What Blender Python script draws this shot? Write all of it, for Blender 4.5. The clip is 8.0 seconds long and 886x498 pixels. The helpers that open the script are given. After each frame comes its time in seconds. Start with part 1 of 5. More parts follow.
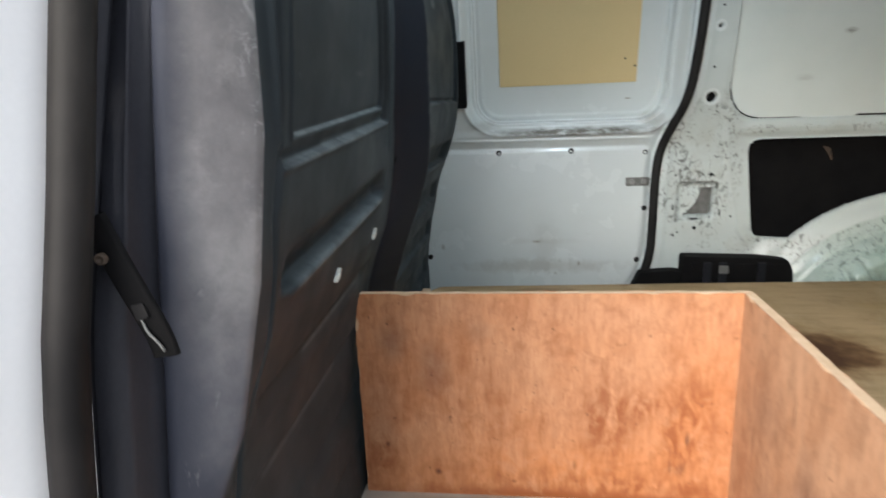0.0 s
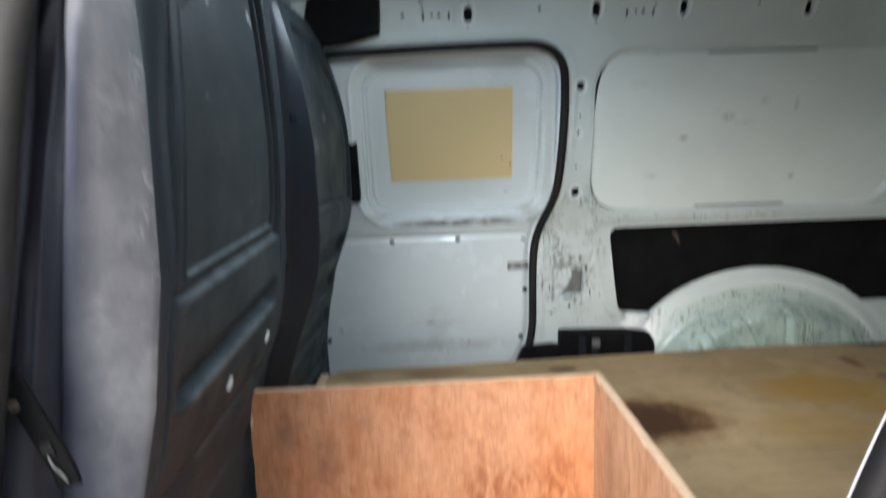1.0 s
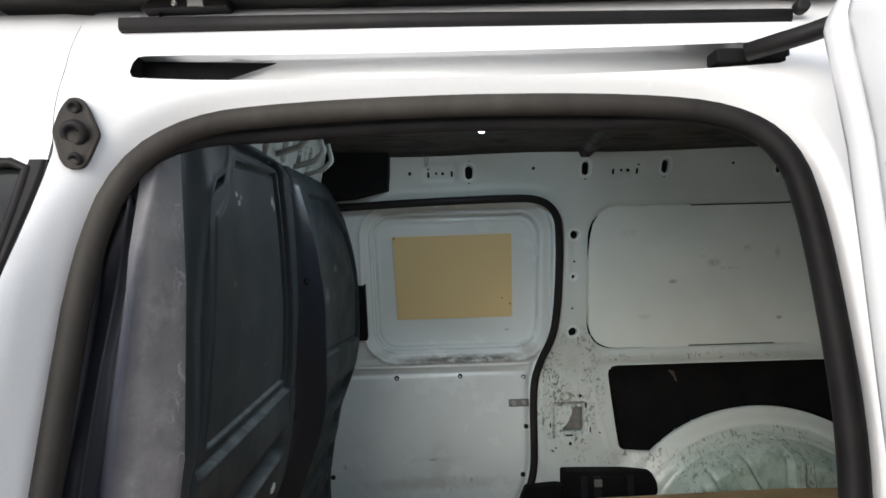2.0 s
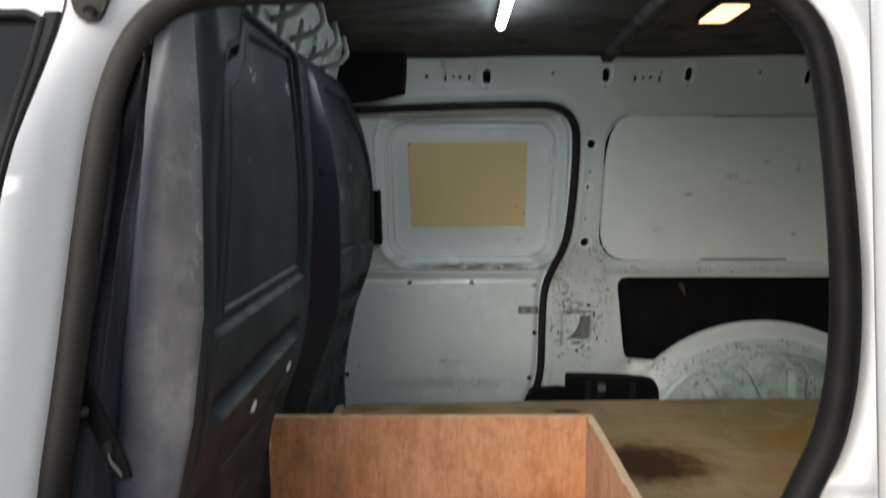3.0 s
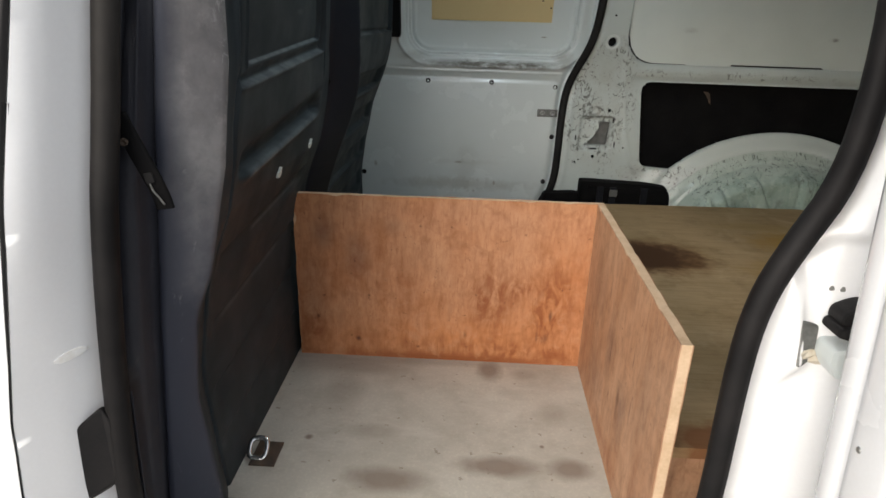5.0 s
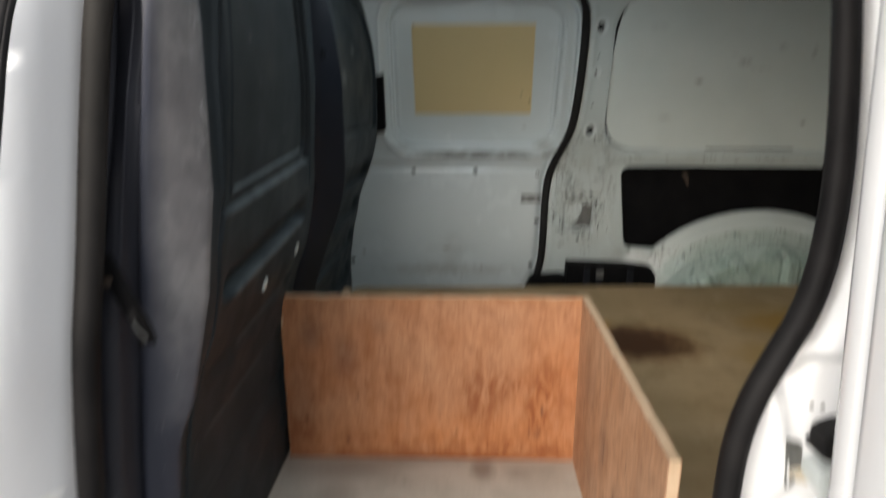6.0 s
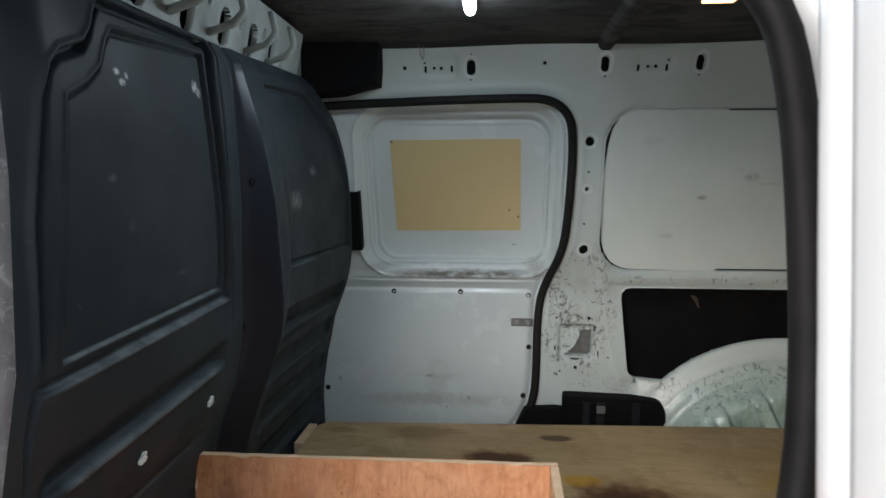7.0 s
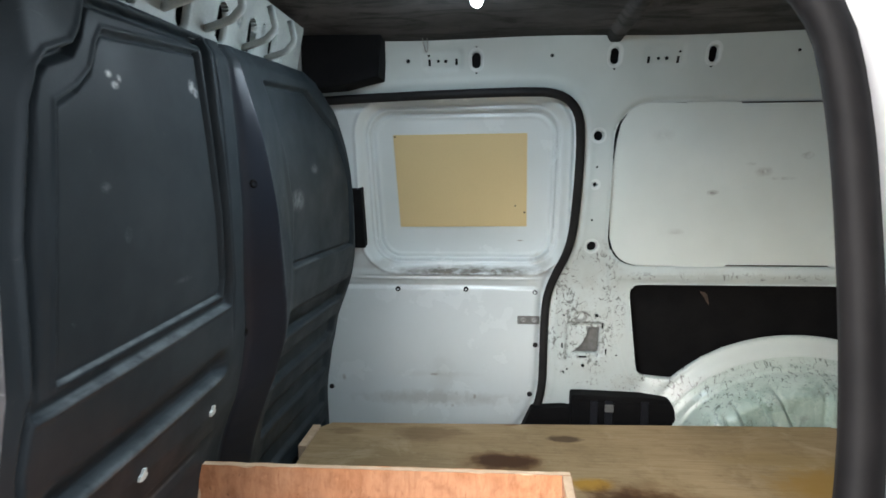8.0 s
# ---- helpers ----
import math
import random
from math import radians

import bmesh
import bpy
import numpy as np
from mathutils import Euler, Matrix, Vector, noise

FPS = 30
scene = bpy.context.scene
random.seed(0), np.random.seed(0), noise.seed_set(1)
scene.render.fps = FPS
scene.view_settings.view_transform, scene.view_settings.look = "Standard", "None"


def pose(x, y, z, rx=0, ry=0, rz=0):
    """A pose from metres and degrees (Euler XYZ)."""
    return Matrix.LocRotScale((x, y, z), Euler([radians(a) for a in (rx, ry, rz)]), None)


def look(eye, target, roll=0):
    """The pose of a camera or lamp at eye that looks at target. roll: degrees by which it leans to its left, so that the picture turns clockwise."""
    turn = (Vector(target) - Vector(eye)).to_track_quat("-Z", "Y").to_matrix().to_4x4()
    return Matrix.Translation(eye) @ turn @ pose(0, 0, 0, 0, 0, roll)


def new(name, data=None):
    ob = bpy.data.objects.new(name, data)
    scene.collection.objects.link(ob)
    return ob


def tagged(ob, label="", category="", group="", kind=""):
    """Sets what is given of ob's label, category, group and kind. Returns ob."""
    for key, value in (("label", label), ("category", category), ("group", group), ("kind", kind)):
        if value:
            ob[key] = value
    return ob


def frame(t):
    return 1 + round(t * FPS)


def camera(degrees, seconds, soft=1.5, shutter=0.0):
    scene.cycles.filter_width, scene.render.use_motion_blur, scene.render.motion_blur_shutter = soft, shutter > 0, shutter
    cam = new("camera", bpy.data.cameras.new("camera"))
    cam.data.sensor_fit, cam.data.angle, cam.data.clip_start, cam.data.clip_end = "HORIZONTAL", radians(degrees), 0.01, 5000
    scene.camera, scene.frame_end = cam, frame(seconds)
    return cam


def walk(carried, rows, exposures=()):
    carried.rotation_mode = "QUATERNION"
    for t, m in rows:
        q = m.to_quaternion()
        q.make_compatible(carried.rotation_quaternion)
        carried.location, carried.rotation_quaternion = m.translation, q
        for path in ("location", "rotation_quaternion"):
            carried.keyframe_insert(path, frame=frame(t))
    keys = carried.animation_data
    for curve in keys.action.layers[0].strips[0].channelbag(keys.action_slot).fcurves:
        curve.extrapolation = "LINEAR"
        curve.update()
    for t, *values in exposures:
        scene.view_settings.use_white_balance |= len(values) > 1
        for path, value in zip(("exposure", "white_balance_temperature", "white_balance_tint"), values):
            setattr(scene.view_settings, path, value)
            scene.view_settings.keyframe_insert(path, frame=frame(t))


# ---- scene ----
cam = camera(71.7, 8.0, soft=1.6, shutter=0.6)
PATH = [
    (0, (0.132, 0.046, 1.322), (-0.109, 1.974, 0.847), -2.1),
    (0.3, (0.169, 0.004, 1.323), (-0.002, 1.955, 0.826), -2.6),
    (0.5, (0.177, 0.002, 1.331), (0.133, 1.94, 0.838), -2.1),
    (0.8, (0.187, -0.03, 1.364), (0.243, 1.93, 0.958), -2.2),
    (1, (0.190, -0.066, 1.41), (0.244, 1.912, 1.13), -2.0),
    (1.3, (0.188, -0.106, 1.458), (0.244, 1.892, 1.42), -1.9),
    (1.5, (0.198, -0.14, 1.497), (0.24, 1.859, 1.532), -1.6),
    (1.7, (0.207, -0.162, 1.511), (0.244, 1.836, 1.594), -1.8),
    (2.8, (0.221, -0.178, 1.459), (0.208, 1.821, 1.395), -0.4),
    (3, (0.222, -0.184, 1.438), (0.196, 1.81, 1.284), -0.1),
    (3.5, (0.218, -0.189, 1.406), (0.182, 1.783, 1.078), 0.8),
    (4, (0.22, -0.2, 1.382), (0.195, 1.745, 0.917), 1.9),
    (4.5, (0.215, -0.209, 1.364), (0.172, 1.682, 0.712), 2.3),
    (4.7, (0.213, -0.213, 1.359), (0.165, 1.657, 0.65), 2.2),
    (5.8, (0.21, -0.218, 1.393), (0.159, 1.661, 0.709), 0.9),
    (6, (0.225, -0.206, 1.427), (0.186, 1.73, 0.928), 0.2),
    (6.2, (0.253, -0.178, 1.46), (0.209, 1.789, 1.098), -0.4),
    (6.5, (0.324, -0.11, 1.482), (0.251, 1.872, 1.225), -0.1),
    (7, (0.397, -0.007, 1.489), (0.234, 1.976, 1.29), -0.0),
    (7.5, (0.362, 0.01, 1.5), (0.181, 1.99, 1.28), -0.0),
    (8, (0.381, 0.032, 1.512), (0.216, 2.011, 1.275), -0.3),
]
# white balance and brightness of the clip's camera along the walk
EXPOSURES = [(0.0, 1.96, 6170, 10), (0.5, 2.06, 5970, 10), (1.0, 2.05, 5920, 10), (1.5, 1.31, 6070, 10), (3.0, 1.17, 6320, 10), (3.5, 1.33, 6420, 10), (4.5, 1.19, 6400, 10),
             (6.0, 1.07, 6420, 10), (6.5, 1.08, 6170, 10), (7.0, 1.32, 6120, 10), (7.5, 1.52, 6070, 10), (8.0, 2.14, 6020, 10)]
walk(cam, [(t, look(eye, target, roll)) for t, eye, target, roll in PATH], EXPOSURES)

# ---- world and light ----
world = bpy.data.worlds.new("overcast_sky")
scene.world = world
world.use_nodes = True
wn = world.node_tree
sky = wn.nodes.new("ShaderNodeTexSky")
sky.sky_type = "NISHITA"
sky.sun_disc = False
sky.sun_elevation, sky.sun_rotation = radians(18), radians(212)
sky.air_density, sky.dust_density, sky.ozone_density = 1.0, 5.0, 1.0
mix = wn.nodes.new("ShaderNodeMix")
mix.data_type = "RGBA"
mix.inputs["Factor"].default_value = 0.6
mix.inputs["B"].default_value = (9.0, 9.3, 9.8, 1)
wn.links.new(sky.outputs[0], mix.inputs["A"])
back = wn.nodes["Background"]
back.inputs["Strength"].default_value = 0.051
wn.links.new(mix.outputs["Result"], back.inputs["Color"])

sun = new("sun", bpy.data.lights.new("sun", "SUN"))
sun.data.energy, sun.data.angle, sun.data.color = 2.0, radians(60), (1.0, 0.962, 0.91)
sun.matrix_world = look((-3.25, -4.7, 2.75), (0.3, 1, 0.9))


# ---- helpers for shapes ----
def smooth(e0, e1, v):
    s = np.clip((v - e0) / (e1 - e0), 0, 1)
    return s * s * (3 - 2 * s)


def poly_sdf(px, pz, pts):
    """Signed distance to a closed polygon, negative inside."""
    p = np.stack([px, pz], -1)
    d = np.full(px.shape, 1e9)
    s = np.ones(px.shape)
    n = len(pts)
    for i in range(n):
        a, b = np.array(pts[i], float), np.array(pts[i - 1], float)
        e, w = b - a, p - a
        k = np.clip((w @ e) / (e @ e), 0, 1)
        q = w - k[..., None] * e
        d = np.minimum(d, (q ** 2).sum(-1))
        c1, c2, c3 = p[..., 1] >= a[1], p[..., 1] < b[1], e[0] * w[..., 1] > e[1] * w[..., 0]
        s = np.where((c1 & c2 & c3) | (~c1 & ~c2 & ~c3), -s, s)
    return s * np.sqrt(d)


def rect_sdf(px, pz, x0, x1, z0, z1, r):
    qx = np.abs(px - (x0 + x1) / 2) - (x1 - x0) / 2 + r
    qz = np.abs(pz - (z0 + z1) / 2) - (z1 - z0) / 2 + r
    return np.hypot(np.maximum(qx, 0), np.maximum(qz, 0)) + np.minimum(np.maximum(qx, qz), 0) - r


def rounded(pts, r, n=6):
    """A closed polygon with its corners rounded."""
    out = []
    m = len(pts)
    for i in range(m):
        a, b, c = (np.array(pts[j % m], float) for j in (i - 1, i, i + 1))
        k = min(r, np.linalg.norm(a - b) * 0.45, np.linalg.norm(c - b) * 0.45)
        p, q = b + (a - b) / np.linalg.norm(a - b) * k, b + (c - b) / np.linalg.norm(c - b) * k
        for s in np.linspace(0, 1, n):
            out.append(tuple((1 - s) ** 2 * p + 2 * s * (1 - s) * b + s * s * q))
    return out


def chaikin(pts, rounds=2, closed=True):
    pts = [np.array(p, float) for p in pts]
    for _ in range(rounds):
        out = []
        n = len(pts)
        for i in range(n if closed else n - 1):
            a, b = pts[i], pts[(i + 1) % n]
            out += [a * 0.75 + b * 0.25, a * 0.25 + b * 0.75]
        pts = out if closed else [pts[0]] + out + [pts[-1]]
    return [tuple(p) for p in pts]


def mesh_of(name, verts, faces, shade=True):
    me = bpy.data.meshes.new(name)
    me.from_pydata([tuple(map(float, v)) for v in verts], [], faces)
    me.update()
    if shade:
        me.polygons.foreach_set("use_smooth", [True] * len(me.polygons))
    return me


def part(name, data, material, parent=None, label=""):
    """One mesh object, from a mesh or a bmesh, under a thing or a part."""
    if isinstance(data, bmesh.types.BMesh):
        me = bpy.data.meshes.new(name)
        data.normal_update()
        data.to_mesh(me)
        data.free()
        data = me
    ob = new(name, data)
    if material and not data.materials:
        data.materials.append(material)
    ob.parent = parent
    if label:
        ob["label"] = label
    return ob


def grid_mesh(name, us, vs, place, holes=(), keep=None, lip=None):
    """A sheet over a plane grid. holes: functions of signed distance, cut out with clean edges; keep: the same, for the outline."""
    U, V = np.meshgrid(us, vs, indexing="ij")
    step = max(us[1] - us[0], vs[1] - vs[0])
    cuts = list(holes) + ([keep] if keep else [])
    for sdf in cuts:
        for _ in range(2):
            d = sdf(U, V)
            h = 1e-4
            gu, gv = (sdf(U + h, V) - sdf(U - h, V)) / (2 * h), (sdf(U, V + h) - sdf(U, V - h)) / (2 * h)
            g = np.maximum(np.hypot(gu, gv), 1e-6)
            near = np.abs(d) < 0.62 * step
            U, V = np.where(near, U - d * gu / g, U), np.where(near, V - d * gv / g, V)
    P = place(U, V)
    nu, nv = len(us), len(vs)
    idx = np.arange(nu * nv).reshape(nu, nv)
    quads = np.stack([idx[:-1, :-1], idx[1:, :-1], idx[1:, 1:], idx[:-1, 1:]], -1).reshape(-1, 4)
    cu = U.ravel()[quads].mean(1)
    cv = V.ravel()[quads].mean(1)
    ok = np.ones(len(quads), bool)
    for sdf in holes:
        ok &= sdf(cu, cv) > 0
    if keep:
        ok &= keep(cu, cv) < 0
    quads = quads[ok]
    verts = np.stack([np.broadcast_to(c, U.shape).ravel() for c in P], -1)
    used = np.unique(quads)
    remap = np.full(len(verts), -1)
    remap[used] = np.arange(len(used))
    me = bpy.data.meshes.new(name)
    verts, faces = verts[used], remap[quads].tolist()
    if lip is not None:
        count = {}
        for f in faces:
            for a, b in zip(f, f[1:] + f[:1]):
                count[(min(a, b), max(a, b))] = count.get((min(a, b), max(a, b)), 0) + 1
        uu, vv = U.ravel()[used], V.ravel()[used]
        new_id, extra = {}, []
        rim = [e for e, n in count.items() if n == 1]
        mid = np.array([((uu[a] + uu[b]) / 2, (vv[a] + vv[b]) / 2) for a, b in rim])
        close = np.min([np.abs(s(mid[:, 0], mid[:, 1])) for s in holes], axis=0) < 0.6 * step
        for (a, b), c in zip(rim, close):
            if not c:
                continue
            for k in (a, b):
                if k not in new_id:
                    new_id[k] = len(verts) + len(extra)
                    extra.append(verts[k] + np.array(lip))
            faces.append([a, b, new_id[b], new_id[a]])
        if extra:
            verts = np.concatenate([verts, np.array(extra)])
    me.from_pydata(verts.tolist(), [], faces)
    me.update()
    me.polygons.foreach_set("use_smooth", [True] * len(me.polygons))
    return me


def sweep(name, path, section, closed=False, up=(0, 1, 0)):
    """A tube of the given section along a path of 3D points; the section's second axis points along up."""
    path = [Vector(p) for p in path]
    n, m = len(path), len(section)
    verts, faces = [], []
    for i, p in enumerate(path):
        a = path[i - 1] if (closed or i) else p
        b = path[(i + 1) % n] if (closed or i < n - 1) else p
        t = (b - a).normalized()
        side = t.cross(Vector(up)).normalized()
        top = side.cross(t)
        verts += [p + side * s + top * h for s, h in section]
    for i in range(n if closed else n - 1):
        for j in range(m):
            k = (i + 1) % n
            faces.append((i * m + j, i * m + (j + 1) % m, k * m + (j + 1) % m, k * m + j))
    if not closed:
        faces += [tuple(range(m))[::-1], tuple(range((n - 1) * m, n * m))]
    return mesh_of(name, verts, faces)


def oval(w, h, n=14, power=2.0):
    return [(w * math.copysign(abs(math.cos(a)) ** (2 / power), math.cos(a)), h * math.copysign(abs(math.sin(a)) ** (2 / power), math.sin(a)))
            for a in (2 * math.pi * i / n for i in range(n))]


def slab(pts, to3d, thick, bevel=0.0015):
    """A plate from a 2D outline; to3d(u, v, w) gives the place at depth w."""
    bm = bmesh.new()
    lo = [bm.verts.new(to3d(u, v, 0)) for u, v in pts]
    hi = [bm.verts.new(to3d(u, v, thick)) for u, v in pts]
    bm.faces.new(lo[::-1])
    bm.faces.new(hi)
    n = len(pts)
    for i in range(n):
        bm.faces.new((lo[i], lo[(i + 1) % n], hi[(i + 1) % n], hi[i]))
    bmesh.ops.recalc_face_normals(bm, faces=bm.faces)
    if bevel:
        es = [e for e in bm.edges if any(len(f.verts) > 4 or n == 4 for f in e.link_faces)]
        bmesh.ops.bevel(bm, geom=es, offset=bevel, segments=2, affect="EDGES", profile=0.7)
    return bm


def box(x0, x1, y0, y1, z0, z1, bevel=0.002, seg=2):
    bm = bmesh.new()
    bmesh.ops.create_cube(bm, size=1)
    for v in bm.verts:
        v.co = Vector(((x0 + x1) / 2 + v.co.x * (x1 - x0), (y0 + y1) / 2 + v.co.y * (y1 - y0), (z0 + z1) / 2 + v.co.z * (z1 - z0)))
    if bevel:
        bmesh.ops.bevel(bm, geom=bm.edges[:], offset=bevel, segments=seg, affect="EDGES", profile=0.6)
    return bm


def dome(center, normal, r, h, n=14, ring=0.0):
    """A low round plug with a rounded edge; ring: how deep its middle is sunk."""
    nrm = Vector(normal).normalized()
    a = nrm.orthogonal().normalized()
    b = nrm.cross(a)
    rows = [(r, 0), (r * 0.97, h * 0.6), (r * 0.82, h), (r * 0.5, h), (r * 0.4, h - ring)]
    verts = [Vector(center) + (a * math.cos(t) + b * math.sin(t)) * q + nrm * k for q, k in rows for t in (2 * math.pi * i / n for i in range(n))]
    faces = [(i * n + j, i * n + (j + 1) % n, (i + 1) * n + (j + 1) % n, (i + 1) * n + j) for i in range(len(rows) - 1) for j in range(n)]
    faces.append(tuple((len(rows) - 1) * n + j for j in range(n)))
    return mesh_of("plug", verts, faces)


def empty(name, at, **tags):
    ob = new(name)
    ob.location = at
    return tagged(ob, **tags)


# ---- materials ----
class Nodes:
    def __init__(self, name):
        self.m = bpy.data.materials.new(name)
        self.m.use_nodes = True
        self.t = self.m.node_tree
        self.b = self.t.nodes["Principled BSDF"]
        self.co = self.t.nodes.new("ShaderNodeTexCoord").outputs["Object"]

    def link(self, a, b):
        self.t.links.new(a, b)

    def scaled(self, scale, turn=(0, 0, 0)):
        n = self.t.nodes.new("ShaderNodeMapping")
        n.inputs["Scale"].default_value = scale
        n.inputs["Rotation"].default_value = turn
        self.link(self.co, n.inputs["Vector"])
        return n.outputs[0]

    def noise(self, scale, detail=4, rough=0.55, co=None, distortion=0.0):
        n = self.t.nodes.new("ShaderNodeTexNoise")
        n.inputs["Scale"].default_value, n.inputs["Detail"].default_value = scale, detail
        n.inputs["Roughness"].default_value, n.inputs["Distortion"].default_value = rough, distortion
        self.link(co or self.co, n.inputs["Vector"])
        return n.outputs["Fac"]

    def ramp(self, fac, *stops):
        n = self.t.nodes.new("ShaderNodeValToRGB")
        e = n.color_ramp.elements
        while len(e) < len(stops):
            e.new(0.5)
        for k, (p, c) in zip(e, stops):
            k.position = p
            k.color = (*((c,) * 3 if isinstance(c, (int, float)) else c), 1)
        self.link(fac, n.inputs[0])
        return n.outputs[0]

    def math(self, op, a, b=None, c=None):
        n = self.t.nodes.new("ShaderNodeMath")
        n.operation = op
        for i, v in enumerate((a, b, c)):
            if v is None:
                continue
            if isinstance(v, (int, float)):
                n.inputs[i].default_value = v
            else:
                self.link(v, n.inputs[i])
        return n.outputs[0]

    def mix(self, fac, a, b, mode="MIX"):
        n = self.t.nodes.new("ShaderNodeMix")
        n.data_type, n.blend_type = "RGBA", mode
        for key, v in (("Factor", fac), ("A", a), ("B", b)):
            if isinstance(v, (int, float)) and key == "Factor":
                n.inputs[key].default_value = v
            elif isinstance(v, tuple):
                n.inputs[key].default_value = (*v, 1)
            else:
                self.link(v, n.inputs[key])
        return n.outputs["Result"]

    def spot(self, centre, radii, edge=0.35, wobble=0.5, scale=9.0):
        """1 inside a ragged stain of these radii, falling to 0 at its rim."""
        sub = self.t.nodes.new("ShaderNodeVectorMath")
        sub.operation = "SUBTRACT"
        self.link(self.co, sub.inputs[0])
        sub.inputs[1].default_value = centre
        div = self.t.nodes.new("ShaderNodeVectorMath")
        div.operation = "DIVIDE"
        self.link(sub.outputs[0], div.inputs[0])
        div.inputs[1].default_value = radii
        ln = self.t.nodes.new("ShaderNodeVectorMath")
        ln.operation = "LENGTH"
        self.link(div.outputs[0], ln.inputs[0])
        n = self.noise(scale, 5, 0.6)
        d = self.math("ADD", ln.outputs["Value"], self.math("MULTIPLY", self.math("SUBTRACT", n, 0.5), wobble * 2))
        return self.ramp(d, (1 - edge, 1.0), (1.0, 0.0))

    def line(self, y0, z0, y1, z1, width):
        """1 along a straight line across y and z, fading to its sides and ends."""
        sep = self.t.nodes.new("ShaderNodeSeparateXYZ")
        self.link(self.co, sep.inputs[0])
        along = self.math("MULTIPLY", self.math("SUBTRACT", sep.outputs["Y"], y0), (z1 - z0) / (y1 - y0))
        off = self.math("ABSOLUTE", self.math("SUBTRACT", self.math("SUBTRACT", sep.outputs["Z"], z0), along))
        side = self.ramp(self.math("DIVIDE", off, width), (0.35, 1.0), (1.0, 0.0))
        end = self.ramp(self.math("DIVIDE", self.math("ABSOLUTE", self.math("SUBTRACT", sep.outputs["Y"], (y0 + y1) / 2)), abs(y1 - y0) / 2), (0.9, 1.0), (1.0, 0.0))
        return self.math("MULTIPLY", side, end)

    def bump(self, height, strength=0.2, distance=0.002):
        n = self.t.nodes.new("ShaderNodeBump")
        n.inputs["Strength"].default_value, n.inputs["Distance"].default_value = strength, distance
        self.link(height, n.inputs["Height"])
        self.link(n.outputs[0], self.b.inputs["Normal"])

    def done(self, color, rough=0.5, metal=0.0, coat=0.0, spec=None):
        for key, v in (("Base Color", color), ("Roughness", rough), ("Metallic", metal), ("Coat Weight", coat), ("Specular IOR Level", spec)):
            if v is None:
                continue
            if isinstance(v, tuple):
                self.b.inputs[key].default_value = (*v, 1)
            elif isinstance(v, (int, float)):
                self.b.inputs[key].default_value = v
            else:
                self.link(v, self.b.inputs[key])
        self.b.inputs["Coat Roughness"].default_value = 0.13
        return self.m


def plain(name, a, b, rough=0.5, metal=0.0, scale=12.0, bump=0.15, fine=220.0, coat=0.0, spec=None):
    """Two tones mixed by a broad and a fine noise, with fine relief."""
    k = Nodes(name)
    fac = k.math("ADD", k.math("MULTIPLY", k.noise(scale), 0.7), k.math("MULTIPLY", k.noise(fine, 2), 0.3))
    col = k.mix(k.ramp(fac, (0.35, 0.0), (0.65, 1.0)), a, b)
    k.bump(k.noise(fine, 3), bump, 0.001)
    return k.done(col, k.math("ADD", k.math("MULTIPLY", k.noise(scale * 2.3), 0.2), rough - 0.1), metal, coat, spec)


def white_paint(name, a, b, scuffs=0.35, rough=0.35):
    """White paint with a film of grime and dark scratches."""
    k = Nodes(name)
    col = k.mix(k.ramp(k.noise(5.0, 6), (0.35, 0.0), (0.75, 1.0)), a, b)
    streak = k.noise(1.0, 8, 0.7, k.scaled((26, 26, 60), (0.3, 0.9, 0.2)), 1.4)
    patch = k.ramp(k.noise(4.0, 3), (0.5, 0.0), (0.62, 1.0))
    marks = k.math("MULTIPLY", k.ramp(streak, (0.66, 0.0), (0.72, 1.0)), k.math("MULTIPLY", patch, scuffs))
    col = k.mix(marks, col, (0.09, 0.085, 0.075))
    k.bump(k.noise(60.0, 3), 0.05, 0.001)
    return k.done(col, k.math("ADD", k.math("MULTIPLY", k.noise(14.0), 0.25), rough - 0.1), 0.0, 0.15)


def smudged_board(name, a, b, scuffs, rough):
    """White hardboard, hand-smudged and scraped here and there."""
    k = Nodes(name)
    col = k.mix(k.ramp(k.noise(4.0, 6), (0.35, 0.0), (0.75, 1.0)), a, b)
    rag = k.ramp(k.noise(60.0, 5, 0.7, distortion=1.0), (0.40, 0.1), (0.56, 1.0))
    for x, z, rx, rz, f in ((1.008, 1.46, 0.020, 0.009, 0.8), (1.373, 1.328, 0.022, 0.008, 0.8), (1.249, 1.563, 0.022, 0.012, 0.5), (0.916, 1.344, 0.03, 0.012, 0.25), (1.141, 1.518, 0.03, 0.016, 0.5), (1.10, 1.541, 0.016, 0.006, 0.4), (1.19, 1.50, 0.05, 0.006, 0.35), (1.35, 1.55, 0.012, 0.03, 0.3), (0.85, 1.62, 0.04, 0.02, 0.15)):
        col = k.mix(k.math("MULTIPLY", k.math("MULTIPLY", rag, k.spot((x, 1.86, z), (rx, 0.4, rz), 0.8, 0.4, 40)), f * (0.4 + scuffs)), col, (0.14, 0.13, 0.115))
    k.bump(k.noise(60.0, 3), 0.05, 0.001)
    return k.done(col, rough, 0.0, 0.1)


M = {}
M["white_in"] = white_paint("white_interior_paint", (0.70, 0.745, 0.73), (0.625, 0.67, 0.655))
M["white_out"] = plain("white_body_paint", (0.79, 0.792, 0.797), (0.75, 0.752, 0.757), 0.24, scale=3.0, bump=0.01, coat=0.5)
M["panel_white"] = smudged_board("white_hardboard", (0.70, 0.755, 0.725), (0.62, 0.675, 0.645), 0.55, 0.55)


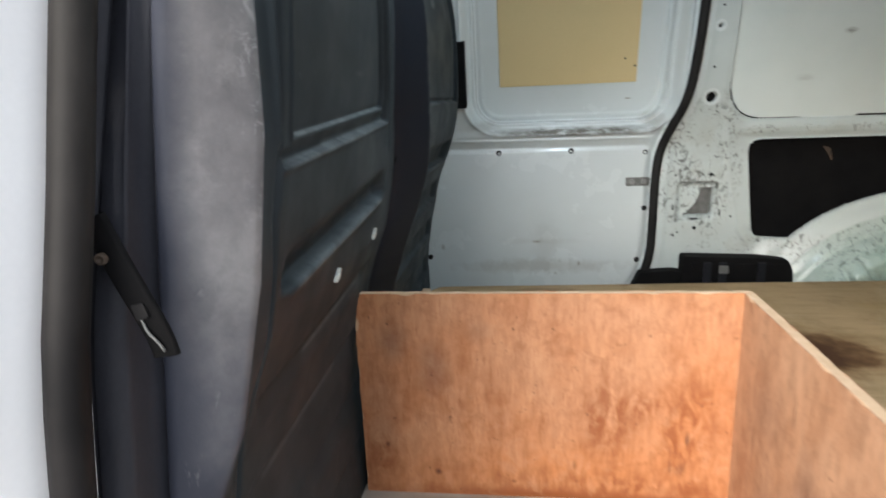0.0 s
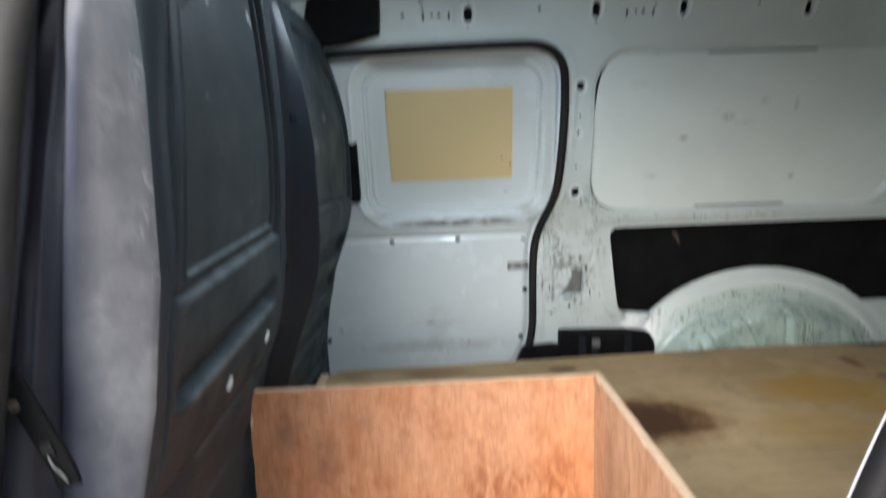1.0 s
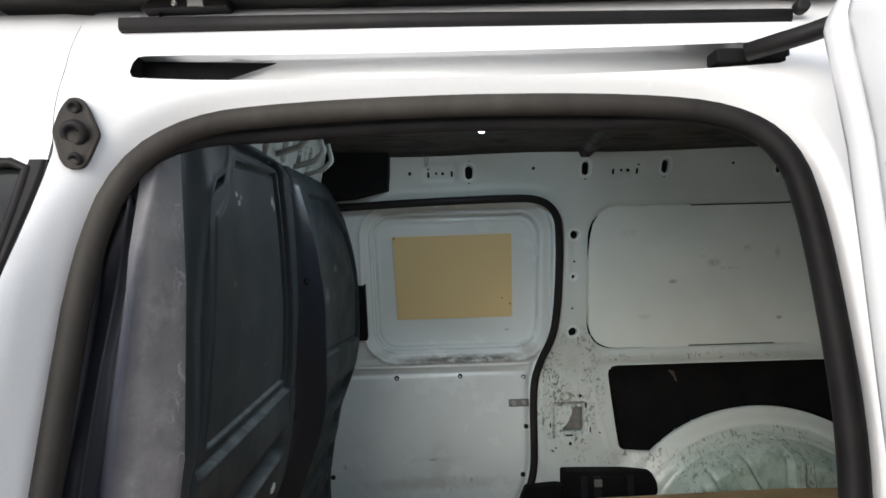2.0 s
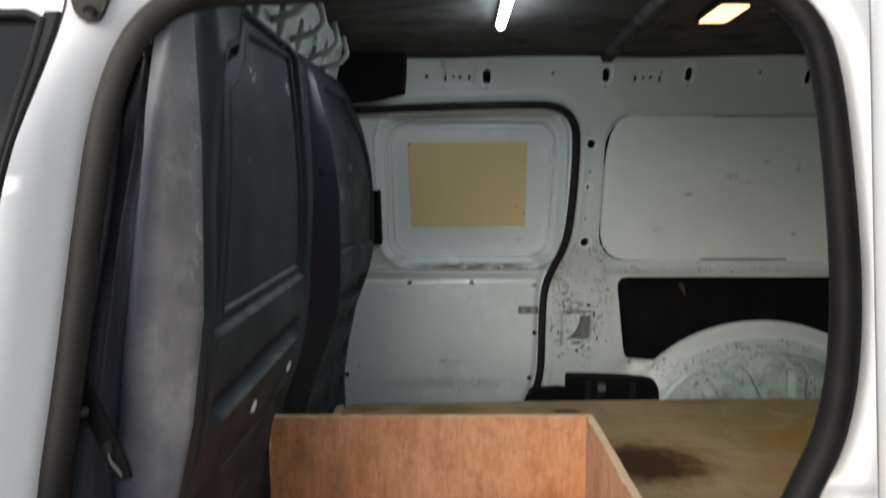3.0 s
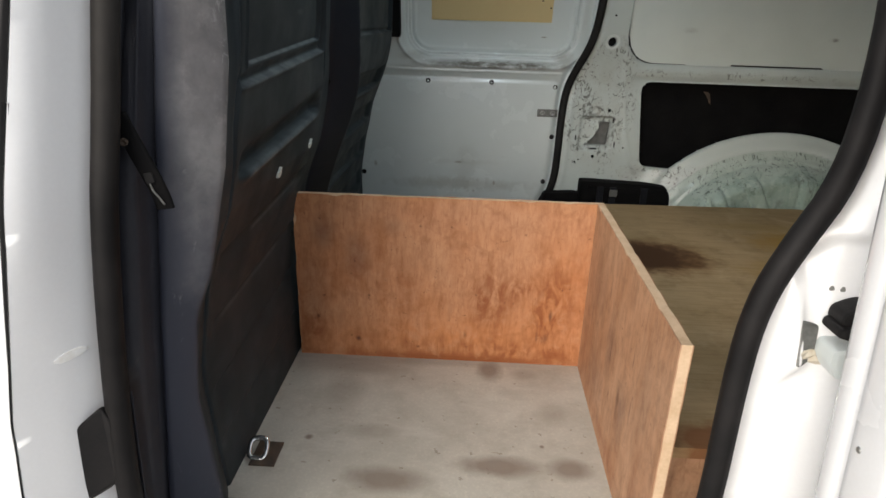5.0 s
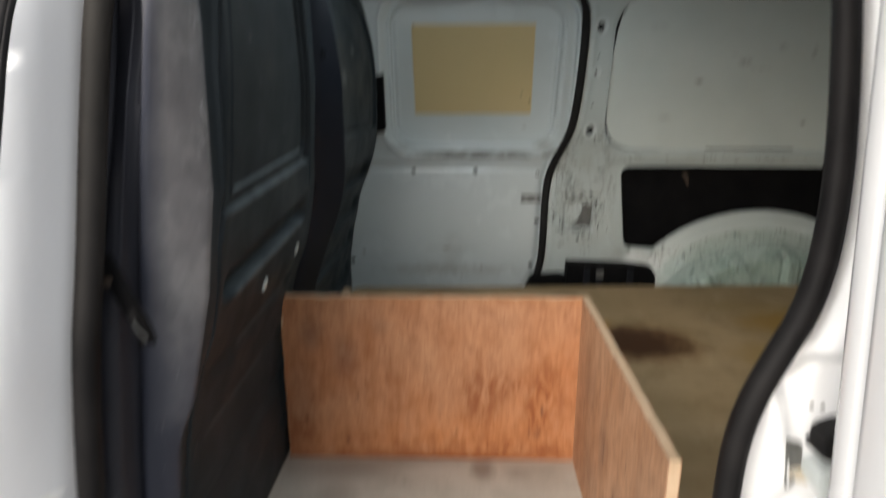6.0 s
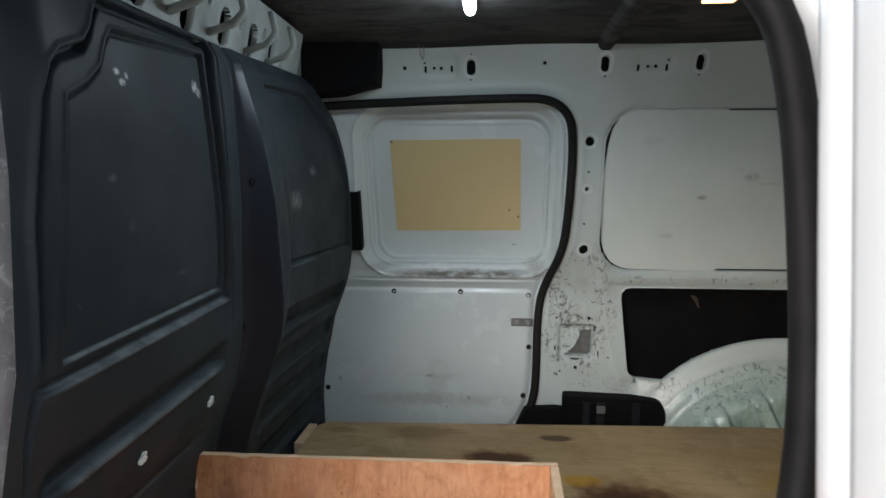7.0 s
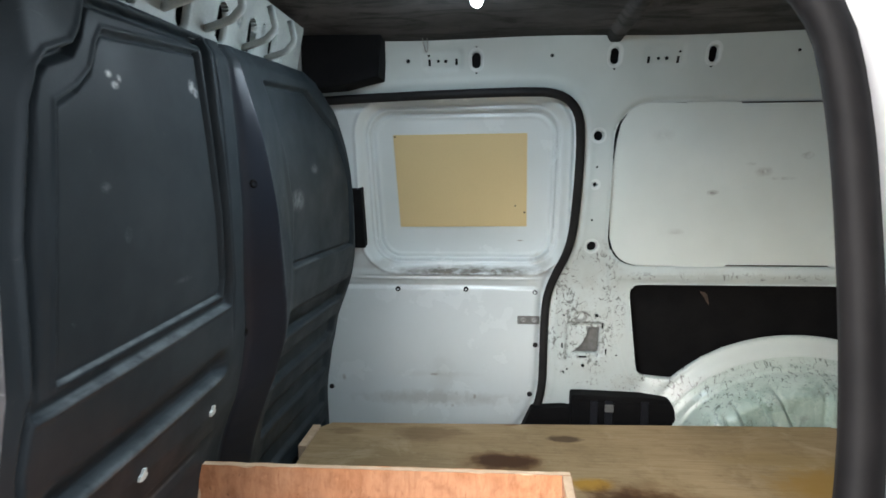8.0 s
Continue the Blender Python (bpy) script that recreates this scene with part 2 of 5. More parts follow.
def pillar_paint():
    """White paint worn and nicked along the post behind the door, rubbed bare round its pressings."""
    k = Nodes("scratched_white_paint")
    col = k.mix(k.ramp(k.noise(5.0, 6), (0.35, 0.0), (0.75, 1.0)), (0.575, 0.63, 0.61), (0.505, 0.555, 0.535))
    area = k.math("MAXIMUM", k.spot((0.665, 1.9, 1.075), (0.135, 0.5, 0.27), 0.5, 0.3, 9), k.spot((0.92, 1.9, 0.86), (0.3, 0.5, 0.05), 0.6, 0.4, 8))
    area = k.math("MAXIMUM", area, k.math("MULTIPLY", k.spot((1.05, 1.9, 1.205), (0.5, 0.5, 0.022), 0.6, 0.3, 8), 0.42))
    grime = k.math("MULTIPLY", k.math("MULTIPLY", area, k.ramp(k.noise(18.0, 6, 0.7), (0.4, 0.0), (0.7, 1.0))), 0.35)
    col = k.mix(grime, col, (0.36, 0.34, 0.28))
    nicks = k.noise(1.0, 9, 0.72, k.scaled((52, 52, 34), (0.2, 0.5, 0.2)), 1.6)
    nicks = k.ramp(k.math("ADD", nicks, k.math("MULTIPLY", k.math("SUBTRACT", k.noise(7.0, 2), 0.5), 0.25)), (0.56, 0.0), (0.60, 1.0))
    tiny = k.ramp(k.noise(120.0, 4, 0.6, distortion=0.8), (0.66, 0.0), (0.69, 1.0))
    marks = k.math("MULTIPLY", k.math("MAXIMUM", nicks, tiny), k.ramp(area, (0.12, 0.0), (0.5, 1.0)))
    col = k.mix(k.math("MULTIPLY", marks, 0.78), col, (0.07, 0.066, 0.057))
    sep = k.t.nodes.new("ShaderNodeSeparateXYZ")
    k.link(k.co, sep.inputs[0])
    rub = k.ramp(k.noise(38.0, 5, 0.7), (0.46, 0.0), (0.56, 1.0))
    for x0, x1, z0, z1 in ((0.606, 0.722, 0.945, 1.055), (0.635, 0.668, 1.062, 1.088)):
        dx = k.math("SUBTRACT", k.math("ABSOLUTE", k.math("SUBTRACT", sep.outputs["X"], (x0 + x1) / 2)), (x1 - x0) / 2)
        dz = k.math("SUBTRACT", k.math("ABSOLUTE", k.math("SUBTRACT", sep.outputs["Z"], (z0 + z1) / 2)), (z1 - z0) / 2)
        ring = k.ramp(k.math("MULTIPLY", k.math("ABSOLUTE", k.math("SMOOTH_MAX", dx, dz, 0.02)), 170.0), (0.3, 1.0), (1.0, 0.0))
        col = k.mix(k.math("MULTIPLY", k.math("MULTIPLY", ring, rub), 0.7), col, (0.10, 0.095, 0.08))
    k.bump(k.noise(60.0, 3), 0.05, 0.001)
    return k.done(col, 0.36, 0.0, 0.25)


M["scratched"] = pillar_paint()


def tub_paint():
    """Greenish grey seam sealer brushed over white paint on the wheel arch, scuffed dark in places."""
    k = Nodes("wheel_arch_paint")
    n = k.noise(6.0, 7, 0.65, distortion=0.3)
    sealer = k.mix(k.ramp(n, (0.38, 0.0), (0.58, 1.0)), (0.26, 0.355, 0.31), (0.385, 0.485, 0.44))
    sealer = k.mix(k.math("MULTIPLY", k.ramp(k.noise(16.0, 8, 0.7), (0.53, 0.0), (0.64, 1.0)), 0.5), sealer, (0.19, 0.225, 0.205))
    brushed = k.spot((1.292, 1.85, 0.60), (0.425, 9.0, 0.352), 0.2, 0.16, 11)
    col = k.mix(brushed, (0.47, 0.545, 0.505), sealer)
    col = k.mix(k.math("MULTIPLY", k.ramp(k.noise(9.0, 6, 0.7, distortion=0.8), (0.55, 0.0), (0.63, 1.0)), 0.5), col, (0.48, 0.575, 0.535))
    streak = k.noise(1.0, 7, 0.72, k.scaled((85, 85, 18), (0.1, 0.35, 0.0)), 0.8)
    area = k.ramp(k.noise(7.0, 3), (0.45, 0.0), (0.56, 1.0))
    col = k.mix(k.math("MULTIPLY", k.math("MULTIPLY", k.ramp(streak, (0.54, 0.0), (0.61, 1.0)), area), 0.75), col, (0.06, 0.063, 0.057))
    k.bump(n, 0.45, 0.004)
    return k.done(col, k.ramp(k.noise(18.0), (0.35, 0.12), (0.6, 0.45)), 0.0, 0.35)


M["tub"] = tub_paint()


def black_plastic():
    """Dark moulded plastic with pale scuffs and dust."""
    k = Nodes("black_moulded_plastic")
    col = k.mix(k.ramp(k.noise(4.0, 5), (0.35, 0.0), (0.7, 1.0)), (0.0195, 0.0258, 0.0298), (0.034, 0.0415, 0.0465))
    sc = k.noise(1.0, 6, 0.7, k.scaled((14, 14, 22), (0.6, 0, 0)), 1.8)
    marks = k.math("MULTIPLY", k.ramp(sc, (0.66, 0.0), (0.78, 1.0)), 0.35)
    col = k.mix(marks, col, (0.2, 0.21, 0.21))
    rub = k.ramp(k.noise(90.0, 5, 0.7, distortion=1.0), (0.42, 0.15), (0.52, 1.0))
    for c, r, a in (((-0.08, 0.745, 1.635), (0.06, 0.008, 0.006), 1.0), ((-0.08, 0.756, 1.623), (0.06, 0.009, 0.006), 1.0), ((-0.08, 0.765, 1.632), (0.06, 0.006, 0.006), 0.7), ((-0.08, 0.95, 1.648), (0.06, 0.013, 0.012), 0.75), ((-0.08, 0.962, 1.64), (0.06, 0.009, 0.009), 0.9),
                    ((-0.07, 0.72, 1.5), (0.05, 0.012, 0.008), 0.12), ((-0.07, 0.76, 1.44), (0.05, 0.01, 0.012), 0.08), ((-0.07, 1.5, 1.53), (0.05, 0.03, 0.015), 0.25), ((-0.07, 1.38, 1.46), (0.05, 0.05, 0.03), 0.25), ((-0.07, 0.9, 1.36), (0.05, 0.03, 0.006), 0.06)):
        col = k.mix(k.math("MULTIPLY", k.math("MULTIPLY", rub, k.spot(c, r, 0.7, 0.3, 40)), a), col, (0.6, 0.61, 0.6))
    # pale lines on ledges, ribs and fold: rubbed edges plus painted highlights
    worn = k.ramp(k.noise(25.0, 5, 0.65), (0.32, 0.3), (0.6, 1.0))
    for y0, z0, y1, z1, w, a in ((0.626, 1.2925, 1.022, 1.3125, 0.003, 0.75), (0.60, 1.2665, 1.05, 1.2905, 0.006, 0.5), (0.72, 1.274, 0.93, 1.283, 0.010, 0.25), (0.63, 1.139, 1.04, 1.1665, 0.008, 0.55), (1.125, 1.58, 1.16, 1.37, 0.016, 0.3), (0.75, 1.013, 1.02, 1.031, 0.005, 0.3), (0.64, 0.9, 0.95, 0.914, 0.006, 0.22), (1.33, 1.31, 1.5, 1.313, 0.004, 0.35)):
        col = k.mix(k.math("MULTIPLY", k.math("MULTIPLY", k.line(y0, z0, y1, z1, w), worn), a), col, (0.2, 0.225, 0.23))
    k.bump(k.noise(420.0, 2), 0.25, 0.0006)
    return k.done(col, k.ramp(k.noise(9.0), (0.3, 0.42), (0.7, 0.66)), 0.0, 0.0, 0.14)


M["black"] = black_plastic()


def grey_trim():
    """Scuffed dark navy plastic, greyer over its bulge and darker low down, with pale nicks along the edge; shade at
    its top is put into the colour.
    """
    k = Nodes("scuffed_grey_trim")
    sep = k.t.nodes.new("ShaderNodeSeparateXYZ")
    k.link(k.co, sep.inputs[0])
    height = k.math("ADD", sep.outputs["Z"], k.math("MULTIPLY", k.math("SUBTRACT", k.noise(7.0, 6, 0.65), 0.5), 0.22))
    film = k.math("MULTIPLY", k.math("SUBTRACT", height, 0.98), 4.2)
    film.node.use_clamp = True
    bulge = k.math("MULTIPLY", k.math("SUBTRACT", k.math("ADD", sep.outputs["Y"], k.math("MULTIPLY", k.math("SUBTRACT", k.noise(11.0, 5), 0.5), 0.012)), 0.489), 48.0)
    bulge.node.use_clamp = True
    # shade near the roof, painted as a darker top end
    top_shade = k.math("MULTIPLY", k.math("SUBTRACT", 1.71, height), 8.0)
    top_shade.node.use_clamp = True
    film = k.math("MULTIPLY", k.math("MULTIPLY", film, bulge), top_shade)
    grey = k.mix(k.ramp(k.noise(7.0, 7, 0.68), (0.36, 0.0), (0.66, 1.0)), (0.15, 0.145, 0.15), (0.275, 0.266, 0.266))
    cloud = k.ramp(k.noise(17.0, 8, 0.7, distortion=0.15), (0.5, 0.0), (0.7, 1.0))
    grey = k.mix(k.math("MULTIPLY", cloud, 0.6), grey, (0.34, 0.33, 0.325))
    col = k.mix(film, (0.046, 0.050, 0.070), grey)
    sc = k.noise(1.0, 7, 0.7, k.scaled((60, 60, 26), (0.7, 0, 0)), 0.4)
    col = k.mix(k.math("MULTIPLY", k.ramp(sc, (0.63, 0.0), (0.72, 1.0)), 0.4), col, (0.36, 0.355, 0.35))
    nick = k.math("MULTIPLY", k.ramp(k.noise(48.0, 6, 0.7, distortion=1.0), (0.55, 0.0), (0.62, 1.0)), k.ramp(sep.outputs["Y"], (0.535, 0.0), (0.553, 1.0)))
    col = k.mix(k.math("MULTIPLY", nick, 0.55), col, (0.45, 0.445, 0.44))
    k.bump(k.noise(500.0, 2), 0.3, 0.0006)
    return k.done(col, 0.62, 0.0, 0.0, 0.35)


M["grey"] = grey_trim()
# darker, smoother tone for the near flank of the bulkhead fold, same moulding
M["fold"] = plain("fold_flank_navy", (0.0095, 0.0125, 0.0195), (0.014, 0.0175, 0.026), 0.42, scale=7, bump=0.08, spec=0.3)
M["rubber"] = plain("black_rubber", (0.010, 0.0095, 0.010), (0.017, 0.0155, 0.015), 0.55, scale=20, bump=0.1, spec=0.18)


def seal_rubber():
    """Black sponge rubber; dust and a brownish sheen are painted in on the left post and along the top."""
    k = Nodes("dusty_sheen_rubber")
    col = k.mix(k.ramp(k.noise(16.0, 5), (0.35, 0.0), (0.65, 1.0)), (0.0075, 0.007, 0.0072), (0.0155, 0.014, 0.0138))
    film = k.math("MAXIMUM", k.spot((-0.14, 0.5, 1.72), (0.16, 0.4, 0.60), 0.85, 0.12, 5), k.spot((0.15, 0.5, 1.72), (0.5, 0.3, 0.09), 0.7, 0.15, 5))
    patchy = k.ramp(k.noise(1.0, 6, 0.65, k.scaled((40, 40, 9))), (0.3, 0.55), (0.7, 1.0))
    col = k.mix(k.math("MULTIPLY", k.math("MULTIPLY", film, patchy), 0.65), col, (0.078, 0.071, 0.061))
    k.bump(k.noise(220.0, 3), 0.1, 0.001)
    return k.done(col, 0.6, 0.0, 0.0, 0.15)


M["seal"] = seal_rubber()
M["navy"] = plain("navy_black_plastic", (0.009, 0.0095, 0.0125), (0.015, 0.016, 0.021), 0.6, scale=12, spec=0.18)
M["groove"] = plain("navy_trim_plastic", (0.026, 0.027, 0.034), (0.038, 0.039, 0.048), 0.5, scale=9, spec=0.22)
M["dark"] = plain("black_void", (0.006, 0.006, 0.0065), (0.010, 0.010, 0.010), 0.8, scale=14, spec=0.1)
M["hatch"] = plain("black_insulation", (0.0035, 0.0035, 0.004), (0.008, 0.0075, 0.0075), 0.85, scale=10, spec=0.12)
M["tan"] = plain("tan_board", (0.72, 0.56, 0.29), (0.67, 0.52, 0.265), 0.6, scale=2.0, bump=0.03)
M["steel"] = plain("grey_steel", (0.4, 0.4, 0.38), (0.28, 0.28, 0.27), 0.4, 0.8, scale=40)
M["chip"] = plain("bare_primer", (0.92, 0.92, 0.91), (0.8, 0.78, 0.72), 0.5, scale=60)
M["zinc"] = plain("dull_zinc_plate", (0.2, 0.2, 0.19), (0.13, 0.13, 0.12), 0.55, 0.3, scale=40)
M["chrome"] = plain("bright_steel", (0.75, 0.75, 0.74), (0.6, 0.6, 0.6), 0.22, 1.0, scale=40, bump=0.05)
M["brown_rust"] = plain("dark_rusty_steel", (0.06, 0.045, 0.035), (0.12, 0.08, 0.05), 0.7, 0.2, scale=40)
M["rust_stain"] = plain("rust_stain", (0.5, 0.43, 0.32), (0.62, 0.58, 0.5), 0.6, scale=50)
M["white_plastic"] = plain("white_rack_paint", (0.34, 0.37, 0.35), (0.25, 0.275, 0.26), 0.5, scale=14)
M["glass_dark"] = plain("tinted_glass", (0.01, 0.012, 0.013), (0.014, 0.015, 0.016), 0.2, scale=3, bump=0.0, spec=0.12)
# unseen ground, made pale to bounce daylight into the load space
M["bounce_ground"] = plain("pale_bounce_ground", (0.3, 0.295, 0.28), (0.38, 0.37, 0.35), 0.85, scale=1.0, bump=0.5, fine=160)


def headliner():
    k = Nodes("grimy_felt_headliner")
    col = k.mix(k.ramp(k.noise(3.5, 7, 0.65), (0.32, 0.0), (0.68, 1.0)), (0.034, 0.032, 0.031), (0.088, 0.083, 0.079))
    smear = k.noise(1.0, 6, 0.65, k.scaled((5, 14, 5), (0, 0, 0.35)), 1.2)
    col = k.mix(k.math("MULTIPLY", k.ramp(smear, (0.48, 0.0), (0.62, 1.0)), 0.85), col, (0.011, 0.0105, 0.010))
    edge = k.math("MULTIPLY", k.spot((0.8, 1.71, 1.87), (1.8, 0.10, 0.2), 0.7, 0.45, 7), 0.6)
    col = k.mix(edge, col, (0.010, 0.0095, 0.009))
    col = k.mix(k.math("MULTIPLY", k.ramp(k.noise(26.0, 5, 0.7), (0.55, 0.0), (0.7, 1.0)), 0.4), col, (0.02, 0.017, 0.015))
    k.bump(k.noise(300.0, 3), 0.5, 0.002)
    return k.done(col, 0.95)


M["felt"] = headliner()


def red_ply(name, tones, grain, zones, flecks=0.5):
    """Reddish plywood face: upright grain, open pores, blotches; zones are stains with a place of their own."""
    k = Nodes(name)
    g = k.noise(1.0, 7, 0.62, k.scaled(grain), 0.7)
    fine = k.noise(1.0, 6, 0.68, k.scaled((grain[0] * 4, grain[1] * 4, grain[2] * 7)), 0.4)
    pores = k.noise(1.0, 4, 0.65, k.scaled((230, 230, 30)), 0.3)
    mottle = k.noise(30.0, 8, 0.7, distortion=0.5)
    col = k.mix(k.ramp(g, (0.3, 0.0), (0.7, 1.0)), tones[0], tones[1])
    col = k.mix(k.math("MULTIPLY", k.ramp(k.noise(1.0, 6, 0.62, k.scaled((8, 8, 6))), (0.42, 0.0), (0.64, 1.0)), 0.6), col, tones[2])
    drip = k.ramp(k.noise(1.0, 8, 0.66, k.scaled((30, 30, 13), (0, 0.2, 0)), 1.6), (0.43, 0.0), (0.58, 1.0))
    for c, r, a, tone, edge, wobble, scale in zones:
        f = k.spot(c, r, edge, wobble, scale)
        if scale < 0:
            f = k.math("MULTIPLY", k.spot(c, r, edge, wobble, -scale), drip)
        col = k.mix(k.math("MULTIPLY", f, a), col, tone)
    col = k.mix(k.math("MULTIPLY", k.ramp(mottle, (0.5, 0.0), (0.66, 1.0)), 0.4), col, tones[3])
    col = k.mix(k.math("MULTIPLY", k.ramp(mottle, (0.34, 1.0), (0.47, 0.0)), 0.35), col, tones[2])
    col = k.mix(k.ramp(fine, (0.34, 0.38), (0.56, 0.0)), col, tones[3])
    col = k.mix(k.math("MULTIPLY", k.ramp(pores, (0.58, 0.0), (0.7, 1.0)), flecks), col, tones[3])
    specks = k.ramp(k.noise(70.0, 3, 0.6), (0.69, 0.0), (0.73, 1.0))
    col = k.mix(k.math("MULTIPLY", specks, 0.6), col, (0.1, 0.04, 0.02))
    k.bump(k.math("ADD", fine, k.math("MULTIPLY", pores, 0.5)), 0.12, 0.0006)
    return k.done(col, k.ramp(g, (0.3, 0.62), (0.7, 0.48)), 0.0, 0.0, 0.3)


RUST, UMBER, GREY = (0.22, 0.062, 0.015), (0.075, 0.028, 0.014), (0.2, 0.115, 0.078)
back_zones = [((x, 1.05, z), (rx, 0.3, rz), a, tone, 0.9, 0.75, n) for x, z, rx, rz, a, tone, n in (
    (0.2, 0.66, 0.5, 0.12, 0.55, (0.47, 0.165, 0.045), 6), (0.45, 0.76, 0.1, 0.2, 0.5, (0.43, 0.15, 0.045), 8), (0.3, 0.95, 0.35, 0.06, 0.45, (0.5, 0.27, 0.155), 8),
    (-0.095, 0.905, 0.035, 0.05, 0.6, GREY, 14), (-0.02, 0.86, 0.045, 0.065, 0.5, GREY, 14), (0.06, 0.93, 0.03, 0.03, 0.35, GREY, 16), (-0.12, 0.75, 0.05, 0.12, 0.35, GREY, 12),
    (0.29, 0.76, 0.075, 0.12, 0.85, RUST, -16), (0.43, 0.74, 0.09, 0.13, 0.85, RUST, -16), (0.36, 0.79, 0.09, 0.05, 0.6, RUST, -20), (0.3, 0.63, 0.3, 0.04, 0.85, RUST, -16), (-0.13, 0.68, 0.06, 0.08, 0.7, RUST, -18), (0.05, 0.75, 0.2, 0.2, 0.3, RUST, -12),
    (0.28, 0.82, 0.012, 0.06, 0.5, RUST, 18), (0.265, 0.74, 0.016, 0.06, 0.5, RUST, 16), (0.318, 0.74, 0.014, 0.06, 0.55, RUST, 16), (0.2, 0.604, 0.36, 0.014, 0.7, RUST, 24),
    (0.425, 0.725, 0.006, 0.018, 0.95, UMBER, 40), (0.418, 0.668, 0.012, 0.016, 0.7, UMBER, 40), (0.398, 0.67, 0.005, 0.02, 0.6, UMBER, 40), (0.2, 0.607, 0.36, 0.02, 0.8, RUST, 18), (0.44, 0.625, 0.05, 0.022, 0.85, RUST, 22),
    (-0.017, 0.647, 0.009, 0.009, 0.95, UMBER, 40), (-0.11, 0.70, 0.006, 0.008, 0.9, UMBER, 40), (0.124, 0.632, 0.006, 0.005, 0.8, UMBER, 40), (-0.14, 0.67, 0.02, 0.06, 0.6, RUST, 24), (0.232, 0.668, 0.006, 0.012, 0.7, UMBER, 40), (0.1, 0.74, 0.01, 0.06, 0.35, RUST, 26))]
M["ply_back"] = red_ply("red_plywood_back", [(0.40, 0.168, 0.073), (0.52, 0.25, 0.12), (0.52, 0.285, 0.16), (0.23, 0.075, 0.027)], (20, 20, 3.0), back_zones, 0.45)
side_zones = [((0.5, y, z), (0.3, ry, rz), a, tone, 0.9, 0.75, n) for y, z, ry, rz, a, tone, n in (
    (0.78, 0.81, 0.04, 0.08, 0.65, GREY, 16), (0.66, 0.75, 0.04, 0.07, 0.7, GREY, 16), (0.93, 0.85, 0.08, 0.1, 0.5, GREY, 12), (0.88, 0.7, 0.1, 0.08, 0.45, GREY, 12), (0.56, 0.85, 0.05, 0.1, 0.3, GREY, 14),
    (0.629, 0.873, 0.004, 0.03, 0.85, UMBER, 40), (0.771, 0.80, 0.005, 0.05, 0.8, UMBER, 40), (0.685, 0.755, 0.012, 0.035, 0.75, UMBER, 34), (0.609, 0.79, 0.004, 0.03, 0.7, UMBER, 40), (0.83, 0.9, 0.004, 0.03, 0.7, UMBER, 40), (0.96, 0.78, 0.006, 0.04, 0.6, UMBER, 40),
    (0.99, 0.7, 0.05, 0.12, 0.5, RUST, 14), (0.75, 0.63, 0.25, 0.035, 0.5, RUST, 12), (0.54, 0.68, 0.03, 0.1, 0.4, RUST, 16))]
M["ply_side"] = red_ply("red_plywood_side", [(0.38, 0.195, 0.105), (0.47, 0.265, 0.155), (0.5, 0.31, 0.195), (0.18, 0.085, 0.045)], (20, 20, 3.5), side_zones, 0.5)
M["ply_edge"] = plain("pale_plywood_edge", (0.66, 0.485, 0.325), (0.52, 0.36, 0.22), 0.7, scale=30, bump=0.3)


